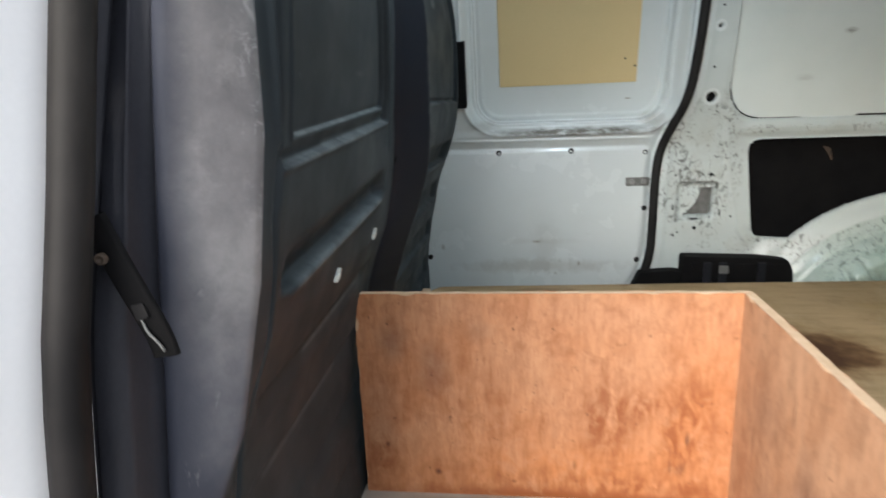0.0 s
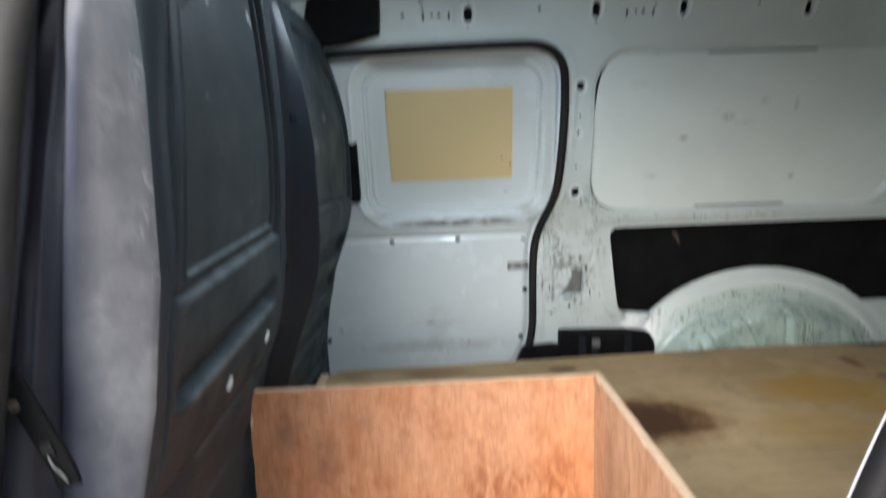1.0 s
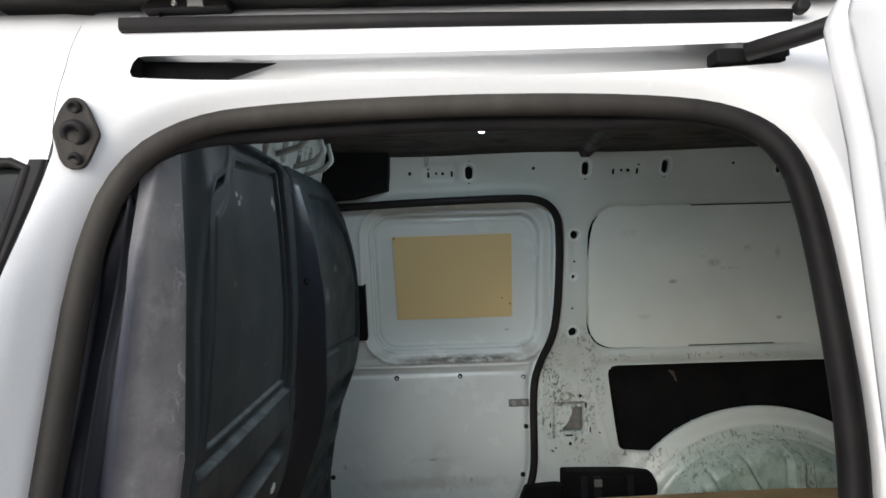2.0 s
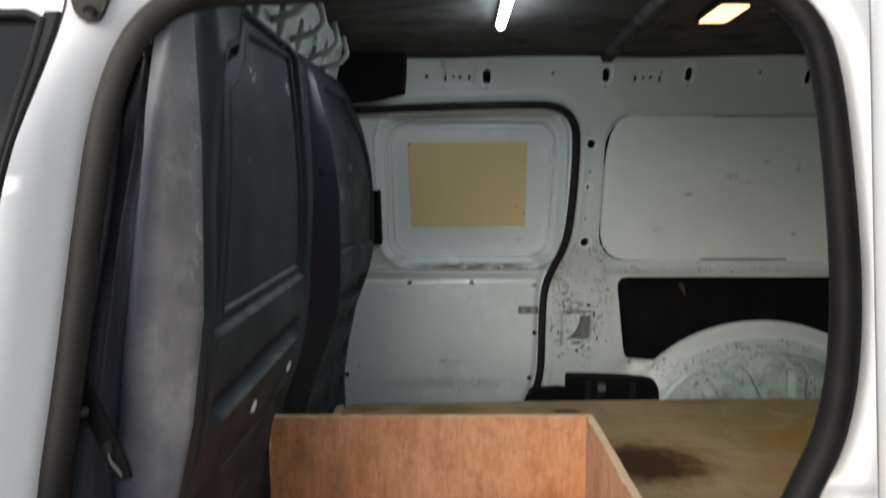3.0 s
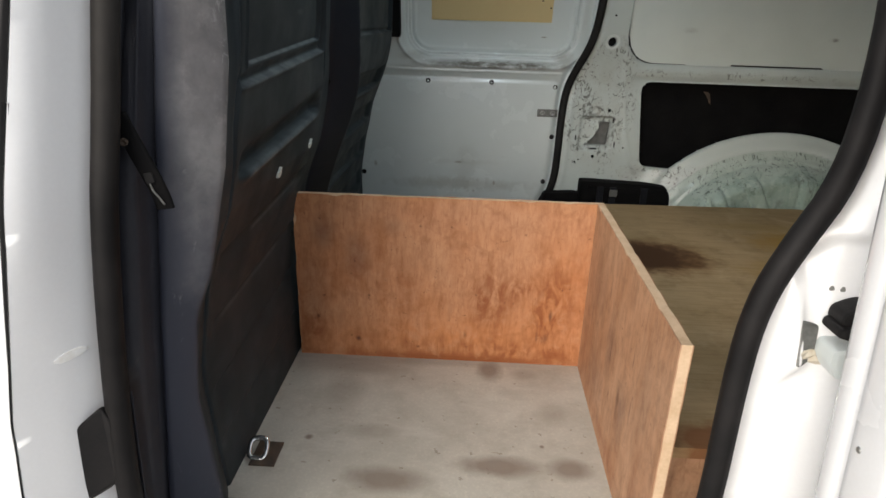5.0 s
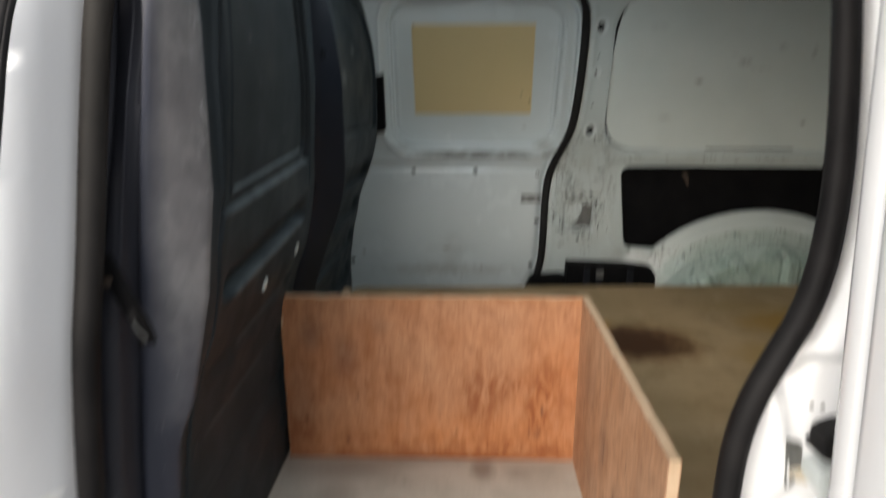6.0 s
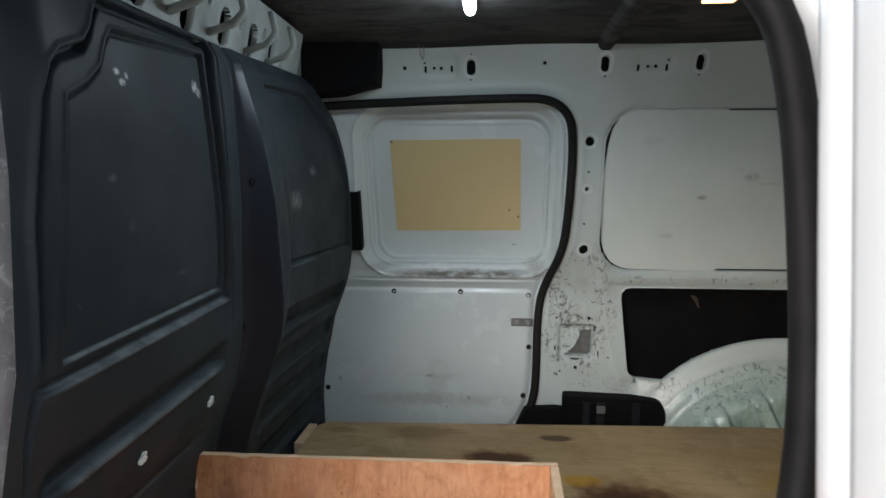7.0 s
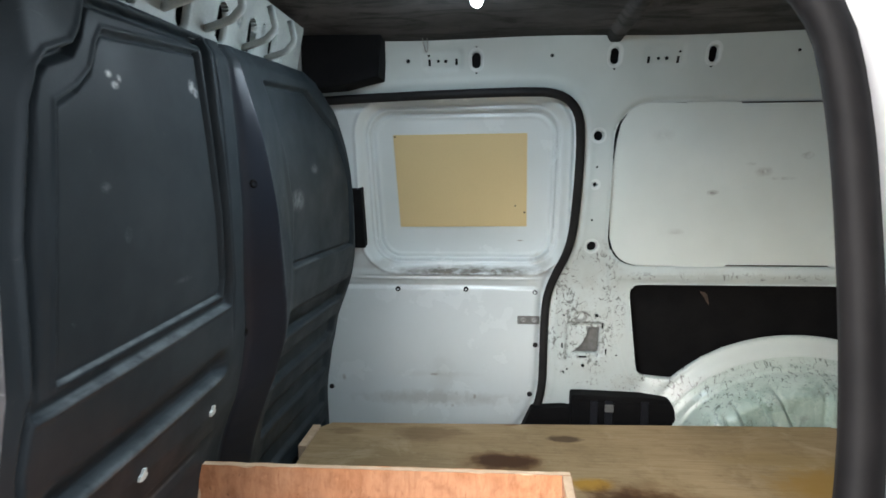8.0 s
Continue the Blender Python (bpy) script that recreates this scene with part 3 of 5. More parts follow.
def old_ply():
    """Weathered yellow-brown plywood with oil and rust stains."""
    k = Nodes("aged_plywood")
    g = k.noise(1.0, 6, 0.6, k.scaled((2.2, 24, 10)), 0.5)
    fine = k.noise(1.0, 6, 0.7, k.scaled((9, 130, 40)), 0.3)
    col = k.mix(k.ramp(g, (0.2, 0.0), (0.8, 1.0)), (0.36, 0.245, 0.122), (0.47, 0.335, 0.19))
    col = k.mix(k.ramp(fine, (0.36, 0.4), (0.56, 0.0)), col, (0.22, 0.14, 0.065))
    col = k.mix(k.math("MULTIPLY", k.ramp(k.noise(14.0, 6, 0.7), (0.5, 0.0), (0.66, 1.0)), 0.4), col, (0.2, 0.13, 0.062))
    col = k.mix(k.math("MULTIPLY", k.ramp(k.noise(3.0, 5), (0.42, 0.0), (0.7, 1.0)), 0.6), col, (0.21, 0.145, 0.07))
    col = k.mix(k.math("MULTIPLY", k.ramp(k.noise(5.5, 7, 0.7, distortion=0.6), (0.56, 0.0), (0.68, 1.0)), 0.4), col, (0.56, 0.43, 0.28))
    for c, r, s, tone in (((1.2, 1.42, 0.8), (0.2, 0.13, 0.1), 0.75, (0.34, 0.19, 0.035)), ((1.05, 1.2, 0.8), (0.16, 0.1, 0.1), 0.5, (0.33, 0.2, 0.05)), ((0.61, 1.4, 0.8), (0.06, 0.035, 0.1), 0.9, (0.42, 0.22, 0.02)),
                          ((1.30, 1.30, 0.8), (0.16, 0.06, 0.1), 0.6, (0.33, 0.20, 0.04)), ((1.12, 1.56, 0.8), (0.2, 0.05, 0.1), 0.4, (0.3, 0.2, 0.07)), ((1.408, 1.61, 0.8), (0.022, 0.06, 0.1), 0.9, (0.14, 0.04, 0.014)), ((1.42, 1.49, 0.8), (0.03, 0.02, 0.1), 0.8, (0.12, 0.05, 0.02)), ((1.60, 1.765, 0.8), (0.10, 0.035, 0.1), 0.9, (0.05, 0.05, 0.035)), ((1.58, 1.42, 0.8), (0.16, 0.05, 0.1), 0.5, (0.34, 0.2, 0.05)),
                          ((0.71, 1.28, 0.8), (0.175, 0.15, 0.1), 0.75, (0.18, 0.085, 0.028)), ((0.70, 1.28, 0.8), (0.145, 0.12, 0.1), 0.95, (0.06, 0.024, 0.009)), ((0.41, 1.5, 0.8), (0.125, 0.07, 0.1), 0.7, (0.18, 0.085, 0.028)), ((0.41, 1.5, 0.8), (0.1, 0.05, 0.1), 0.92, (0.06, 0.024, 0.009)),
                          ((0.575, 1.645, 0.8), (0.06, 0.025, 0.1), 0.85, (0.06, 0.03, 0.013)), ((0.2, 1.66, 0.8), (0.12, 0.06, 0.1), 0.45, (0.12, 0.06, 0.025)), ((0.6, 0.53, 0.8), (0.09, 0.05, 0.1), 0.8, (0.2, 0.07, 0.025)), ((0.43, 1.74, 0.8), (0.03, 0.02, 0.1), 0.6, (0.16, 0.07, 0.02)), ((-0.03, 1.66, 0.8), (0.05, 0.03, 0.1), 0.35, (0.12, 0.06, 0.025))):
        col = k.mix(k.math("MULTIPLY", k.spot(c, r, 0.45, 0.5, 20), s), col, tone)
    k.bump(k.math("ADD", g, k.math("MULTIPLY", fine, 0.6)), 0.25, 0.001)
    return k.done(col, 0.68, 0.0, 0.0, 0.22)


M["ply_old"] = old_ply()


def grey_floor():
    k = Nodes("grey_worn_floor_board")
    col = k.mix(k.ramp(k.noise(4.0, 6, 0.6), (0.3, 0.0), (0.7, 1.0)), (0.45, 0.42, 0.35), (0.6, 0.565, 0.48))
    col = k.mix(k.ramp(k.noise(160.0, 2), (0.5, 0.25), (0.7, 0.0)), col, (0.33, 0.31, 0.28))
    col = k.mix(k.math("MULTIPLY", k.ramp(k.noise(11.0, 7, 0.68), (0.45, 0.0), (0.66, 1.0)), 0.6), col, (0.35, 0.315, 0.255))
    col = k.mix(k.math("MULTIPLY", k.ramp(k.noise(1.0, 6, 0.65, k.scaled((5, 16, 5), (0, 0, 0.5))), (0.55, 0.0), (0.7, 1.0)), 0.5), col, (0.56, 0.53, 0.47))
    col = k.mix(k.math("MULTIPLY", k.ramp(k.noise(45.0, 3, 0.6), (0.66, 0.0), (0.7, 1.0)), 0.5), col, (0.16, 0.11, 0.075))
    for c, r, s in (((0.1, 0.64, 0.6), (0.09, 0.04, 0.1), 0.75), ((0.30, 0.688, 0.6), (0.1, 0.035, 0.1), 0.8), ((0.43, 0.69, 0.6), (0.05, 0.035, 0.1), 0.75), ((0.29, 1.01, 0.6), (0.035, 0.055, 0.1), 0.75), ((-0.02, 0.9, 0.6), (0.05, 0.09, 0.1), 0.3), ((0.06, 0.77, 0.6), (0.06, 0.03, 0.1), 0.3), ((0.37, 1.0, 0.6), (0.04, 0.03, 0.1), 0.35), ((0.42, 0.86, 0.6), (0.04, 0.05, 0.1), 0.25), ((0.0, 1.0, 0.6), (0.12, 0.04, 0.1), 0.4),
                    ((-0.061, 0.744, 0.6), (0.01, 0.01, 0.1), 0.9), ((0.384, 0.75, 0.6), (0.006, 0.006, 0.1), 0.9), ((0.1, 1.035, 0.6), (0.3, 0.02, 0.1), 0.25)):
        col = k.mix(k.math("MULTIPLY", k.spot(c, r, 0.6, 0.4, 22), s), col, (0.2, 0.15, 0.115))
    k.bump(k.noise(200.0, 3), 0.2, 0.0008)
    return k.done(col, 0.6)


M["floor"] = grey_floor()


def glow(name, color, strength):
    k = Nodes(name)
    k.b.inputs["Emission Color"].default_value = (*color, 1)
    k.b.inputs["Emission Strength"].default_value = strength
    return k.done(color, 0.4)


M["led"] = glow("lit_led_lens", (0.9, 0.97, 1.0), 14.0)
M["warm"] = glow("lit_dome_lens", (1.0, 0.55, 0.24), 1.5)

# ---- profiles of the van's sides: inner faces by height ----
FAR_Z = [0.4, 1.16, 1.30, 1.485, 1.62, 1.74, 1.82, 1.95]
FAR_Y = [1.933, 1.933, 1.878, 1.834, 1.812, 1.765, 1.727, 1.66]
NEAR_Z = [0.2, 0.9, 1.16, 1.30, 1.485, 1.62, 1.72, 1.80, 1.86, 1.92]
NEAR_Y = [0.36, 0.375, 0.39, 0.425, 0.47, 0.495, 0.53, 0.57, 0.62, 0.74]


def far_y(z):
    return sum(np.interp(np.asarray(z, float) + d, FAR_Z, FAR_Y) for d in (-0.03, -0.015, 0, 0.015, 0.03)) / 5


def near_y(z):
    return sum(np.interp(np.asarray(z, float) + d, NEAR_Z, NEAR_Y) for d in (-0.03, -0.015, 0, 0.015, 0.03)) / 5


# the door openings' outlines, along the middle of their seals
FAR_OPENING = chaikin([(-0.2, 1.718), (0.1, 1.731), (0.45, 1.739), (0.56, 1.735), (0.615, 1.687), (0.624, 1.6), (0.621, 1.476), (0.614, 1.345), (0.598, 1.275), (0.566, 1.205), (0.545, 1.14), (0.538, 1.06),
                       (0.537, 0.94), (0.534, 0.84), (0.515, 0.77), (0.47, 0.70), (0.40, 0.66), (-0.1, 0.65), (-0.23, 0.68), (-0.26, 0.8), (-0.26, 1.6), (-0.25, 1.7)])
NEAR_OPENING = chaikin([(0.05, 1.694), (0.25, 1.70), (0.45, 1.695), (0.557, 1.68), (0.611, 1.638), (0.6255, 1.55), (0.6275, 1.45), (0.6205, 1.32), (0.5985, 1.22), (0.555, 1.15), (0.530, 1.085), (0.522, 1.0),
                        (0.521, 0.80), (0.512, 0.68), (0.46, 0.61), (0.3, 0.6), (-0.05, 0.6), (-0.15, 0.62), (-0.188, 0.72), (-0.180, 1.0), (-0.163, 1.2), (-0.159, 1.4), (-0.153, 1.53), (-0.120, 1.634), (-0.052, 1.682)])

# ---- far side wall with its openings ----
TUB = (1.292, 0.60, 0.445, 0.377)


ARCH = (1.298, 0.60, 0.488, 0.4205)


def arch_sdf(x, z):
    """The rounded white shoulder of the wall over the wheel arch."""
    return (np.hypot((x - ARCH[0]) / ARCH[2], (z - ARCH[1]) / ARCH[3]) - 0.985) * 0.42


def tub_sdf(x, z):
    q = np.hypot((x - TUB[0]) / TUB[2], (z - TUB[1]) / TUB[3])
    return (q - 0.985) * 0.42


HATCH = rounded([(0.795, 1.178), (1.9, 1.178), (1.9, 0.885), (1.62, 0.9), (1.3, 0.96), (0.96, 0.886), (0.826, 0.886)], 0.035)


def hatch_sdf(x, z):
    return np.maximum(poly_sdf(x, z, HATCH), -arch_sdf(x, z) + 0.012)


def stadium(cx, cz, r, h):
    return lambda x, z: np.hypot(x - cx, np.maximum(np.abs(z - cz) - h, 0)) - r


TRIANGLE = rounded([(0.620, 0.955), (0.71, 0.955), (0.714, 1.038), (0.678, 1.038), (0.672, 1.01), (0.658, 0.985), (0.642, 0.968)], 0.006)
SLOTS = [(0.332, 1.820), (0.697, 1.824), (0.948, 1.8245), (1.312, 1.815)]
ROUND_HOLES = [(0.673, 1.622, 0.0135), (0.672, 1.301, 0.0145), (0.671, 1.485, 0.0065)]
FAR_HOLES = [hatch_sdf, tub_sdf, lambda x, z: poly_sdf(x, z, FAR_OPENING), lambda x, z: poly_sdf(x, z, TRIANGLE)]
FAR_HOLES += [stadium(x, z, 0.0155, 0.008) for x, z in SLOTS]
FAR_HOLES += [lambda x, z: rect_sdf(x, z, 0.7180, 1.696, 1.2362, 1.7085, 0.1)]
FAR_HOLES += [stadium(x, z, r + 0.004, 0) for x, z, r in ROUND_HOLES]
SIDE_PANEL = (0.722, 1.70, 1.235, 1.712)


def far_place(x, z):
    y = far_y(z)
    y = y + 0.03 * smooth(0.012, -0.02, rect_sdf(x, z, *SIDE_PANEL, 0.09))
    fold = x - np.interp(z, [0.85, 0.91, 1.03, 1.14, 1.28, 1.7], [0.822, 0.784, 0.752, 0.737, 0.722, 0.716])
    y = y - 0.006 * smooth(-0.006, 0.004, fold) * smooth(0.075, 0.02, fold) * smooth(0.84, 0.9, z) * smooth(1.34, 1.2, z) - 0.003 * np.exp(-((fold - 0.004) / 0.006) ** 2) * smooth(0.84, 0.9, z) * smooth(1.34, 1.2, z)
    y = y + 0.012 * smooth(0.006, -0.012, rect_sdf(x, z, 0.606, 0.722, 0.945, 1.055, 0.02))
    y = y + 0.006 * smooth(0.004, -0.004, rect_sdf(x, z, 0.635, 0.668, 1.062, 1.088, 0.006))
    y = y - 0.007 * smooth(0.004, -0.004, np.abs(z - 1.205) - 0.013) * smooth(0.74, 0.80, x)
    for a, b in ((0.191, 0.294), (0.774, 0.876)):
        y = y + 0.004 * smooth(0.005, -0.005, rect_sdf(x, z, a, b, 1.797, 1.849, 0.012))
    # soft swelling towards the wheel arch
    q = np.hypot((x - ARCH[0]) / ARCH[2], (z - ARCH[1]) / ARCH[3])
    y = y - 0.022 * smooth(1.16, 1.0, q) - 0.022 * smooth(1.01, 0.9, q)
    y = y - 0.004 * np.exp(-((poly_sdf(x, z, FAR_OPENING) - 0.03) / 0.01) ** 2)
    return x, y, z


wall_far = part("wall_far", grid_mesh("wall_far", np.arange(-0.32, 1.952, 0.006), np.arange(0.5, 1.9, 0.006), far_place, FAR_HOLES, lip=(0, 0.022, 0)), M["scratched"])
tagged(wall_far, "white painted steel van side wall, scratched post, pressed openings", "wall", kind="structure")
part("backing", grid_mesh("backing", np.arange(0.76, 1.96, 0.05), np.arange(0.84, 1.22, 0.04), lambda x, z: (x, far_y(z) + 0.05, z)), M["hatch"], wall_far, "black insulation behind the opening")
part("backing", grid_mesh("backing", np.arange(0.59, 0.74, 0.03), np.arange(0.93, 1.07, 0.03), lambda x, z: (x, far_y(z) + 0.045, z)), M["zinc"], wall_far, "bare grey steel behind the cut-out")


def hole_rim(x, z, r, h, n=36):
    """The turned-in edge of a punched hole: a flat collar and a short sleeve."""
    verts = []
    for k, deep in ((r + 0.009, 0.0), (r + 0.001, -0.0008), (r, 0.0006), (r, 0.02)):
        for i in range(n):
            a = 2 * math.pi * i / n
            u, v = x + k * math.cos(a), z + k * math.sin(a) + math.copysign(h, math.sin(a))
            verts.append((u, float(far_place(np.array(u), np.array(v))[1]) + deep - 0.0003, v))
    faces = [(q * n + j, q * n + (j + 1) % n, (q + 1) * n + (j + 1) % n, (q + 1) * n + j) for q in range(3) for j in range(n)]
    return part("hole_rim", mesh_of("hole_rim", verts, faces), M["white_in"], wall_far)


for x, z in SLOTS:
    hole_rim(x, z, 0.0122, 0.008)
for x, z, r in ROUND_HOLES:
    hole_rim(x, z, r, 0.0)
for i, (cx, cz) in enumerate(SLOTS + [(x, z) for x, z, r in ROUND_HOLES]):
    part("backing", grid_mesh("backing", np.arange(cx - 0.03, cx + 0.031, 0.02), np.arange(cz - 0.03, cz + 0.031, 0.02), lambda x, z: (x, far_y(z) + 0.024, z)), M["dark"], wall_far)


def tub_mesh():
    na, nq = 260, 90
    verts, faces = [], []
    for i in range(na + 1):
        a = math.pi * (-0.12 + 1.24 * i / na)
        for j in range(nq + 1):
            q = 1.0 - j / nq
            x, z = TUB[0] + TUB[2] * q * math.cos(a), TUB[1] + TUB[3] * q * math.sin(a)
            base = float(far_y(z)) - 0.040
            d = 0.098 * float(smooth(0.97, 0.74, q)) + 0.006 * float(smooth(0.985, 0.95, q))
            ridge = 0
            for x0, lean in ((1.163, 0.5), (1.352, 0.0), (1.035, 0.42)):
                u = x - x0 + lean * (z - 0.885)
                ridge += 0.016 * (float(smooth(0.026, 0.018, abs(u))) - 0.35 * math.exp(-((abs(u) - 0.03) / 0.006) ** 2)) * float(smooth(0.86, 0.78, q))
            ridge -= 0.008 * math.exp(-((q - 0.885) / 0.012) ** 2)
            d += ridge + 0.007 * noise.noise((x * 16, z * 16, 3.0)) * float(smooth(0.95, 0.8, q))
            verts.append((x, base - d, z))
    for i in range(na):
        for j in range(nq):
            k = i * (nq + 1) + j
            faces.append((k, k + 1, k + nq + 2, k + nq + 1))
    return mesh_of("wheel_arch", verts, faces)


part("wheel_arch", tub_mesh(), M["tub"], wall_far, "scuffed greenish white wheel arch with sealer")


def far_plane(x, z, off):
    return (x, float(np.interp(z, [1.235, 1.712], [1.925, 1.802])) - off, z)


PANEL = [(0.795, 1.7085), (0.86, 1.7095), (0.905, 1.7065), (0.912, 1.7155), (1.045, 1.7155), (1.053, 1.7045), (1.38, 1.7045), (1.39, 1.714), (1.62, 1.714), (1.685, 1.67), (1.692, 1.6), (1.692, 1.30), (1.67, 1.25), (1.62, 1.236), (1.38, 1.2325), (1.365, 1.2418), (1.075, 1.2418), (1.065, 1.2325),
         (0.932, 1.2325), (0.924, 1.2386), (0.86, 1.2386), (0.815, 1.2390), (0.794, 1.2430), (0.775, 1.2505), (0.757, 1.2625), (0.738, 1.289), (0.726, 1.325), (0.720, 1.42), (0.720, 1.53), (0.7265, 1.61), (0.735, 1.655), (0.757, 1.692)]
part("backing", grid_mesh("backing", np.arange(0.70, 1.74, 0.05), np.arange(1.2, 1.76, 0.05), lambda x, z: (x, far_y(z) + 0.055, z)), M["dark"], wall_far)
part("side_panel", slab(PANEL, lambda u, v, w: far_plane(u, v, 0.004 + w), 0.004, 0.001), M["panel_white"], wall_far, "off-white hardboard side panel, faint smudges")


def clip(parent, x, z, r, y=None, name="trim_clip", mat="rubber"):
    y = float(far_y(z)) - 0.0005 if y is None else y
    n = (0, -1, -0.25) if z > 1.2 else (0, -1, 0)
    return part(name, dome((x, y, z), n, r, 0.0025, ring=0.002), M[mat], parent)


for x, z, r in ((0.148, 1.820, 0.0055), (0.533, 1.827, 0.005), (1.16, 1.828, 0.004), (0.673, 1.535, 0.0032), (0.668, 1.381, 0.0032), (0.23, 1.819, 0.004), (0.25, 1.818, 0.0048), (0.205, 1.832, 0.003), (0.809, 1.815, 0.004), (0.83, 1.815, 0.0048), (0.862, 1.830, 0.003),
                (0.332, 1.788, 0.0025), (0.333, 1.851, 0.0022), (0.698, 1.792, 0.0025), (0.947, 1.793, 0.0025), (0.701, 1.078, 0.0055), (0.661, 0.918, 0.0055), (0.612, 0.905, 0.003), (0.60, 1.078, 0.003), (0.601, 0.896, 0.0035), (0.763, 0.952, 0.0028)):
    clip(wall_far, x, z, r, name="small_hole", mat="dark")
for x, z, w, h in ((0.2055, 1.816, 0.0032, 0.008), (0.2785, 1.817, 0.0032, 0.008), (0.785, 1.8125, 0.0032, 0.008), (0.8605, 1.812, 0.0032, 0.008), (0.661, 0.945, 0.012, 0.0022), (0.731, 0.963, 0.0022, 0.009), (0.596, 0.981, 0.0022, 0.008), (0.72, 1.045, 0.0022, 0.01)):
    part("slit", slab(rounded([(x - w, z - h), (x + w, z - h), (x + w, z + h), (x - w, z + h)], 0.001, 3), lambda u, v, w: (u, float(far_place(np.array(u), np.array(v))[1]) - w, v), 0.0008, 0), M["dark"], wall_far)
for x, z, r in ((1.2, 1.63, 0.005), (1.095, 1.473, 0.004)):
    part("panel_plug", dome(far_plane(x, z, 0.008), (0, -1, -0.26), r, 0.0015, ring=0.001), M["panel_white"], wall_far)

# ---- the opposite sliding door ----
door_1 = empty("door_1", (0.2, 1.93, 0.65), label="white painted sliding door, closed, window blanked with tan board", category="door", kind="structure")
door_1.location = (0, 0, 0)
WINDOW = (0.010, 0.566, 1.2425, 1.700)


def window_y(z):
    return np.interp(z, [1.2, 1.353, 1.633, 1.75], [2.03, 1.983, 1.885, 1.848])


def door_place(x, z):
    y = far_y(z) + 0.012
    y = np.where(z < 1.2, 1.935, y)
    s = rect_sdf(x, z, *WINDOW, 0.075)
    f = smooth(0.034, 0.006, s)
    deep = window_y(z) - y
    y = y + f * deep * 0.55 + smooth(0.003, -0.004, s) * deep * 0.45
    y = y - 0.006 * np.exp(-((s - 0.004) / 0.0045) ** 2) + 0.004 * np.exp(-((s + 0.006) / 0.003) ** 2) - 0.0025 * np.exp(-((s + 0.017) / 0.004) ** 2)
    y = y - 0.005 * np.exp(-((z - 1.192 - 0.3 * np.clip(np.abs(x - 0.25) - 0.2, 0, 1) ** 2) / 0.005) ** 2) * smooth(0.56, 0.5, x)
    y = y - 0.005 * np.exp(-((s - 0.034) / 0.0045) ** 2)
    y = y - 0.006 * smooth(0.0, -0.03, np.abs(z - 1.2) - 0.03) * smooth(0.55, 0.5, x)
    y = y + 0.008 * smooth(0.012, -0.01, np.abs(rect_sdf(x, z, -0.5, 0.53, 0.5, 1.168, 0.03)) - 0.002)
    y = y + 0.012 * np.exp(-((poly_sdf(x, z, FAR_OPENING) + 0.012) / 0.012) ** 2)
    y = y + 0.0015 * np.sin(x * 19 + 1) * np.sin(z * 13)
    return x, y, z


def door_sheet():
    k = Nodes("door_white_paint")
    col = k.mix(k.ramp(k.noise(4.0, 6), (0.35, 0.0), (0.75, 1.0)), (0.70, 0.745, 0.74), (0.64, 0.685, 0.675))
    dirt = k.math("MULTIPLY", k.spot((0.31, 1.95, 1.2145), (0.30, 0.5, 0.0165), 0.55, 0.35, 22), k.ramp(k.noise(30.0, 4), (0.35, 0.25), (0.6, 1.0)))
    col = k.mix(k.math("MULTIPLY", dirt, 0.9), col, (0.12, 0.1, 0.075))
    for c, r, a in (((0.192, 1.93, 0.878), (0.02, 0.5, 0.006), 0.6), ((0.322, 1.93, 0.808), (0.006, 0.5, 0.012), 0.6), ((0.25, 1.93, 0.776), (0.008, 0.5, 0.006), 0.4), ((0.21, 1.93, 0.88), (0.17, 0.5, 0.012), 0.1), ((-0.103, 1.93, 0.863), (0.008, 0.5, 0.012), 0.5), ((0.2, 1.93, 0.80), (0.3, 0.5, 0.03), 0.3),
                    ((0.465, 1.95, 1.305), (0.012, 0.5, 0.003), 0.8), ((0.53, 1.95, 1.24), (0.04, 0.5, 0.03), 0.4), ((0.03, 1.95, 1.235), (0.06, 0.5, 0.022), 0.3), ((0.22, 1.93, 0.86), (0.05, 0.5, 0.10), 0.12)):
        col = k.mix(k.math("MULTIPLY", k.spot(c, r, 0.7, 0.6, 40), a), col, (0.26, 0.23, 0.18))
    sc = k.noise(1.0, 7, 0.7, k.scaled((9, 9, 16), (0, 0.7, 0)), 1.2)
    col = k.mix(k.math("MULTIPLY", k.ramp(sc, (0.68, 0.0), (0.76, 1.0)), 0.5), col, (0.3, 0.27, 0.23))
    k.bump(k.noise(60.0, 3), 0.04, 0.001)
    return k.done(col, k.math("ADD", k.math("MULTIPLY", k.noise(10.0), 0.12), 0.2), 0.0, 0.55)


M["door_white"] = door_sheet()
part("door_panel", grid_mesh("door_panel", np.arange(-0.27, 0.65, 0.0036), np.arange(0.63, 1.76, 0.0036), door_place, keep=lambda x, z: poly_sdf(x, z, FAR_OPENING) - 0.006), M["door_white"], door_1)
tan_board = part("tan_board", slab([(0.078, 1.634), (0.478, 1.636), (0.484, 1.352), (0.083, 1.35)], lambda u, v, w: (u, float(window_y(v)) - 0.0005 - w, v), 0.003, 0.0008), M["tan"], door_1, "tan hardboard covering the window")
for x, z, r in ((0.083, 1.6285, 0.003), (0.447, 1.418, 0.0028), (0.476, 1.397, 0.0032)):
    part("pin_hole", dome((x, float(window_y(z)) - 0.0035, z), (0, -1, -0.35), r, 0.0006, 10, ring=0.0003), M["rubber"], tan_board)
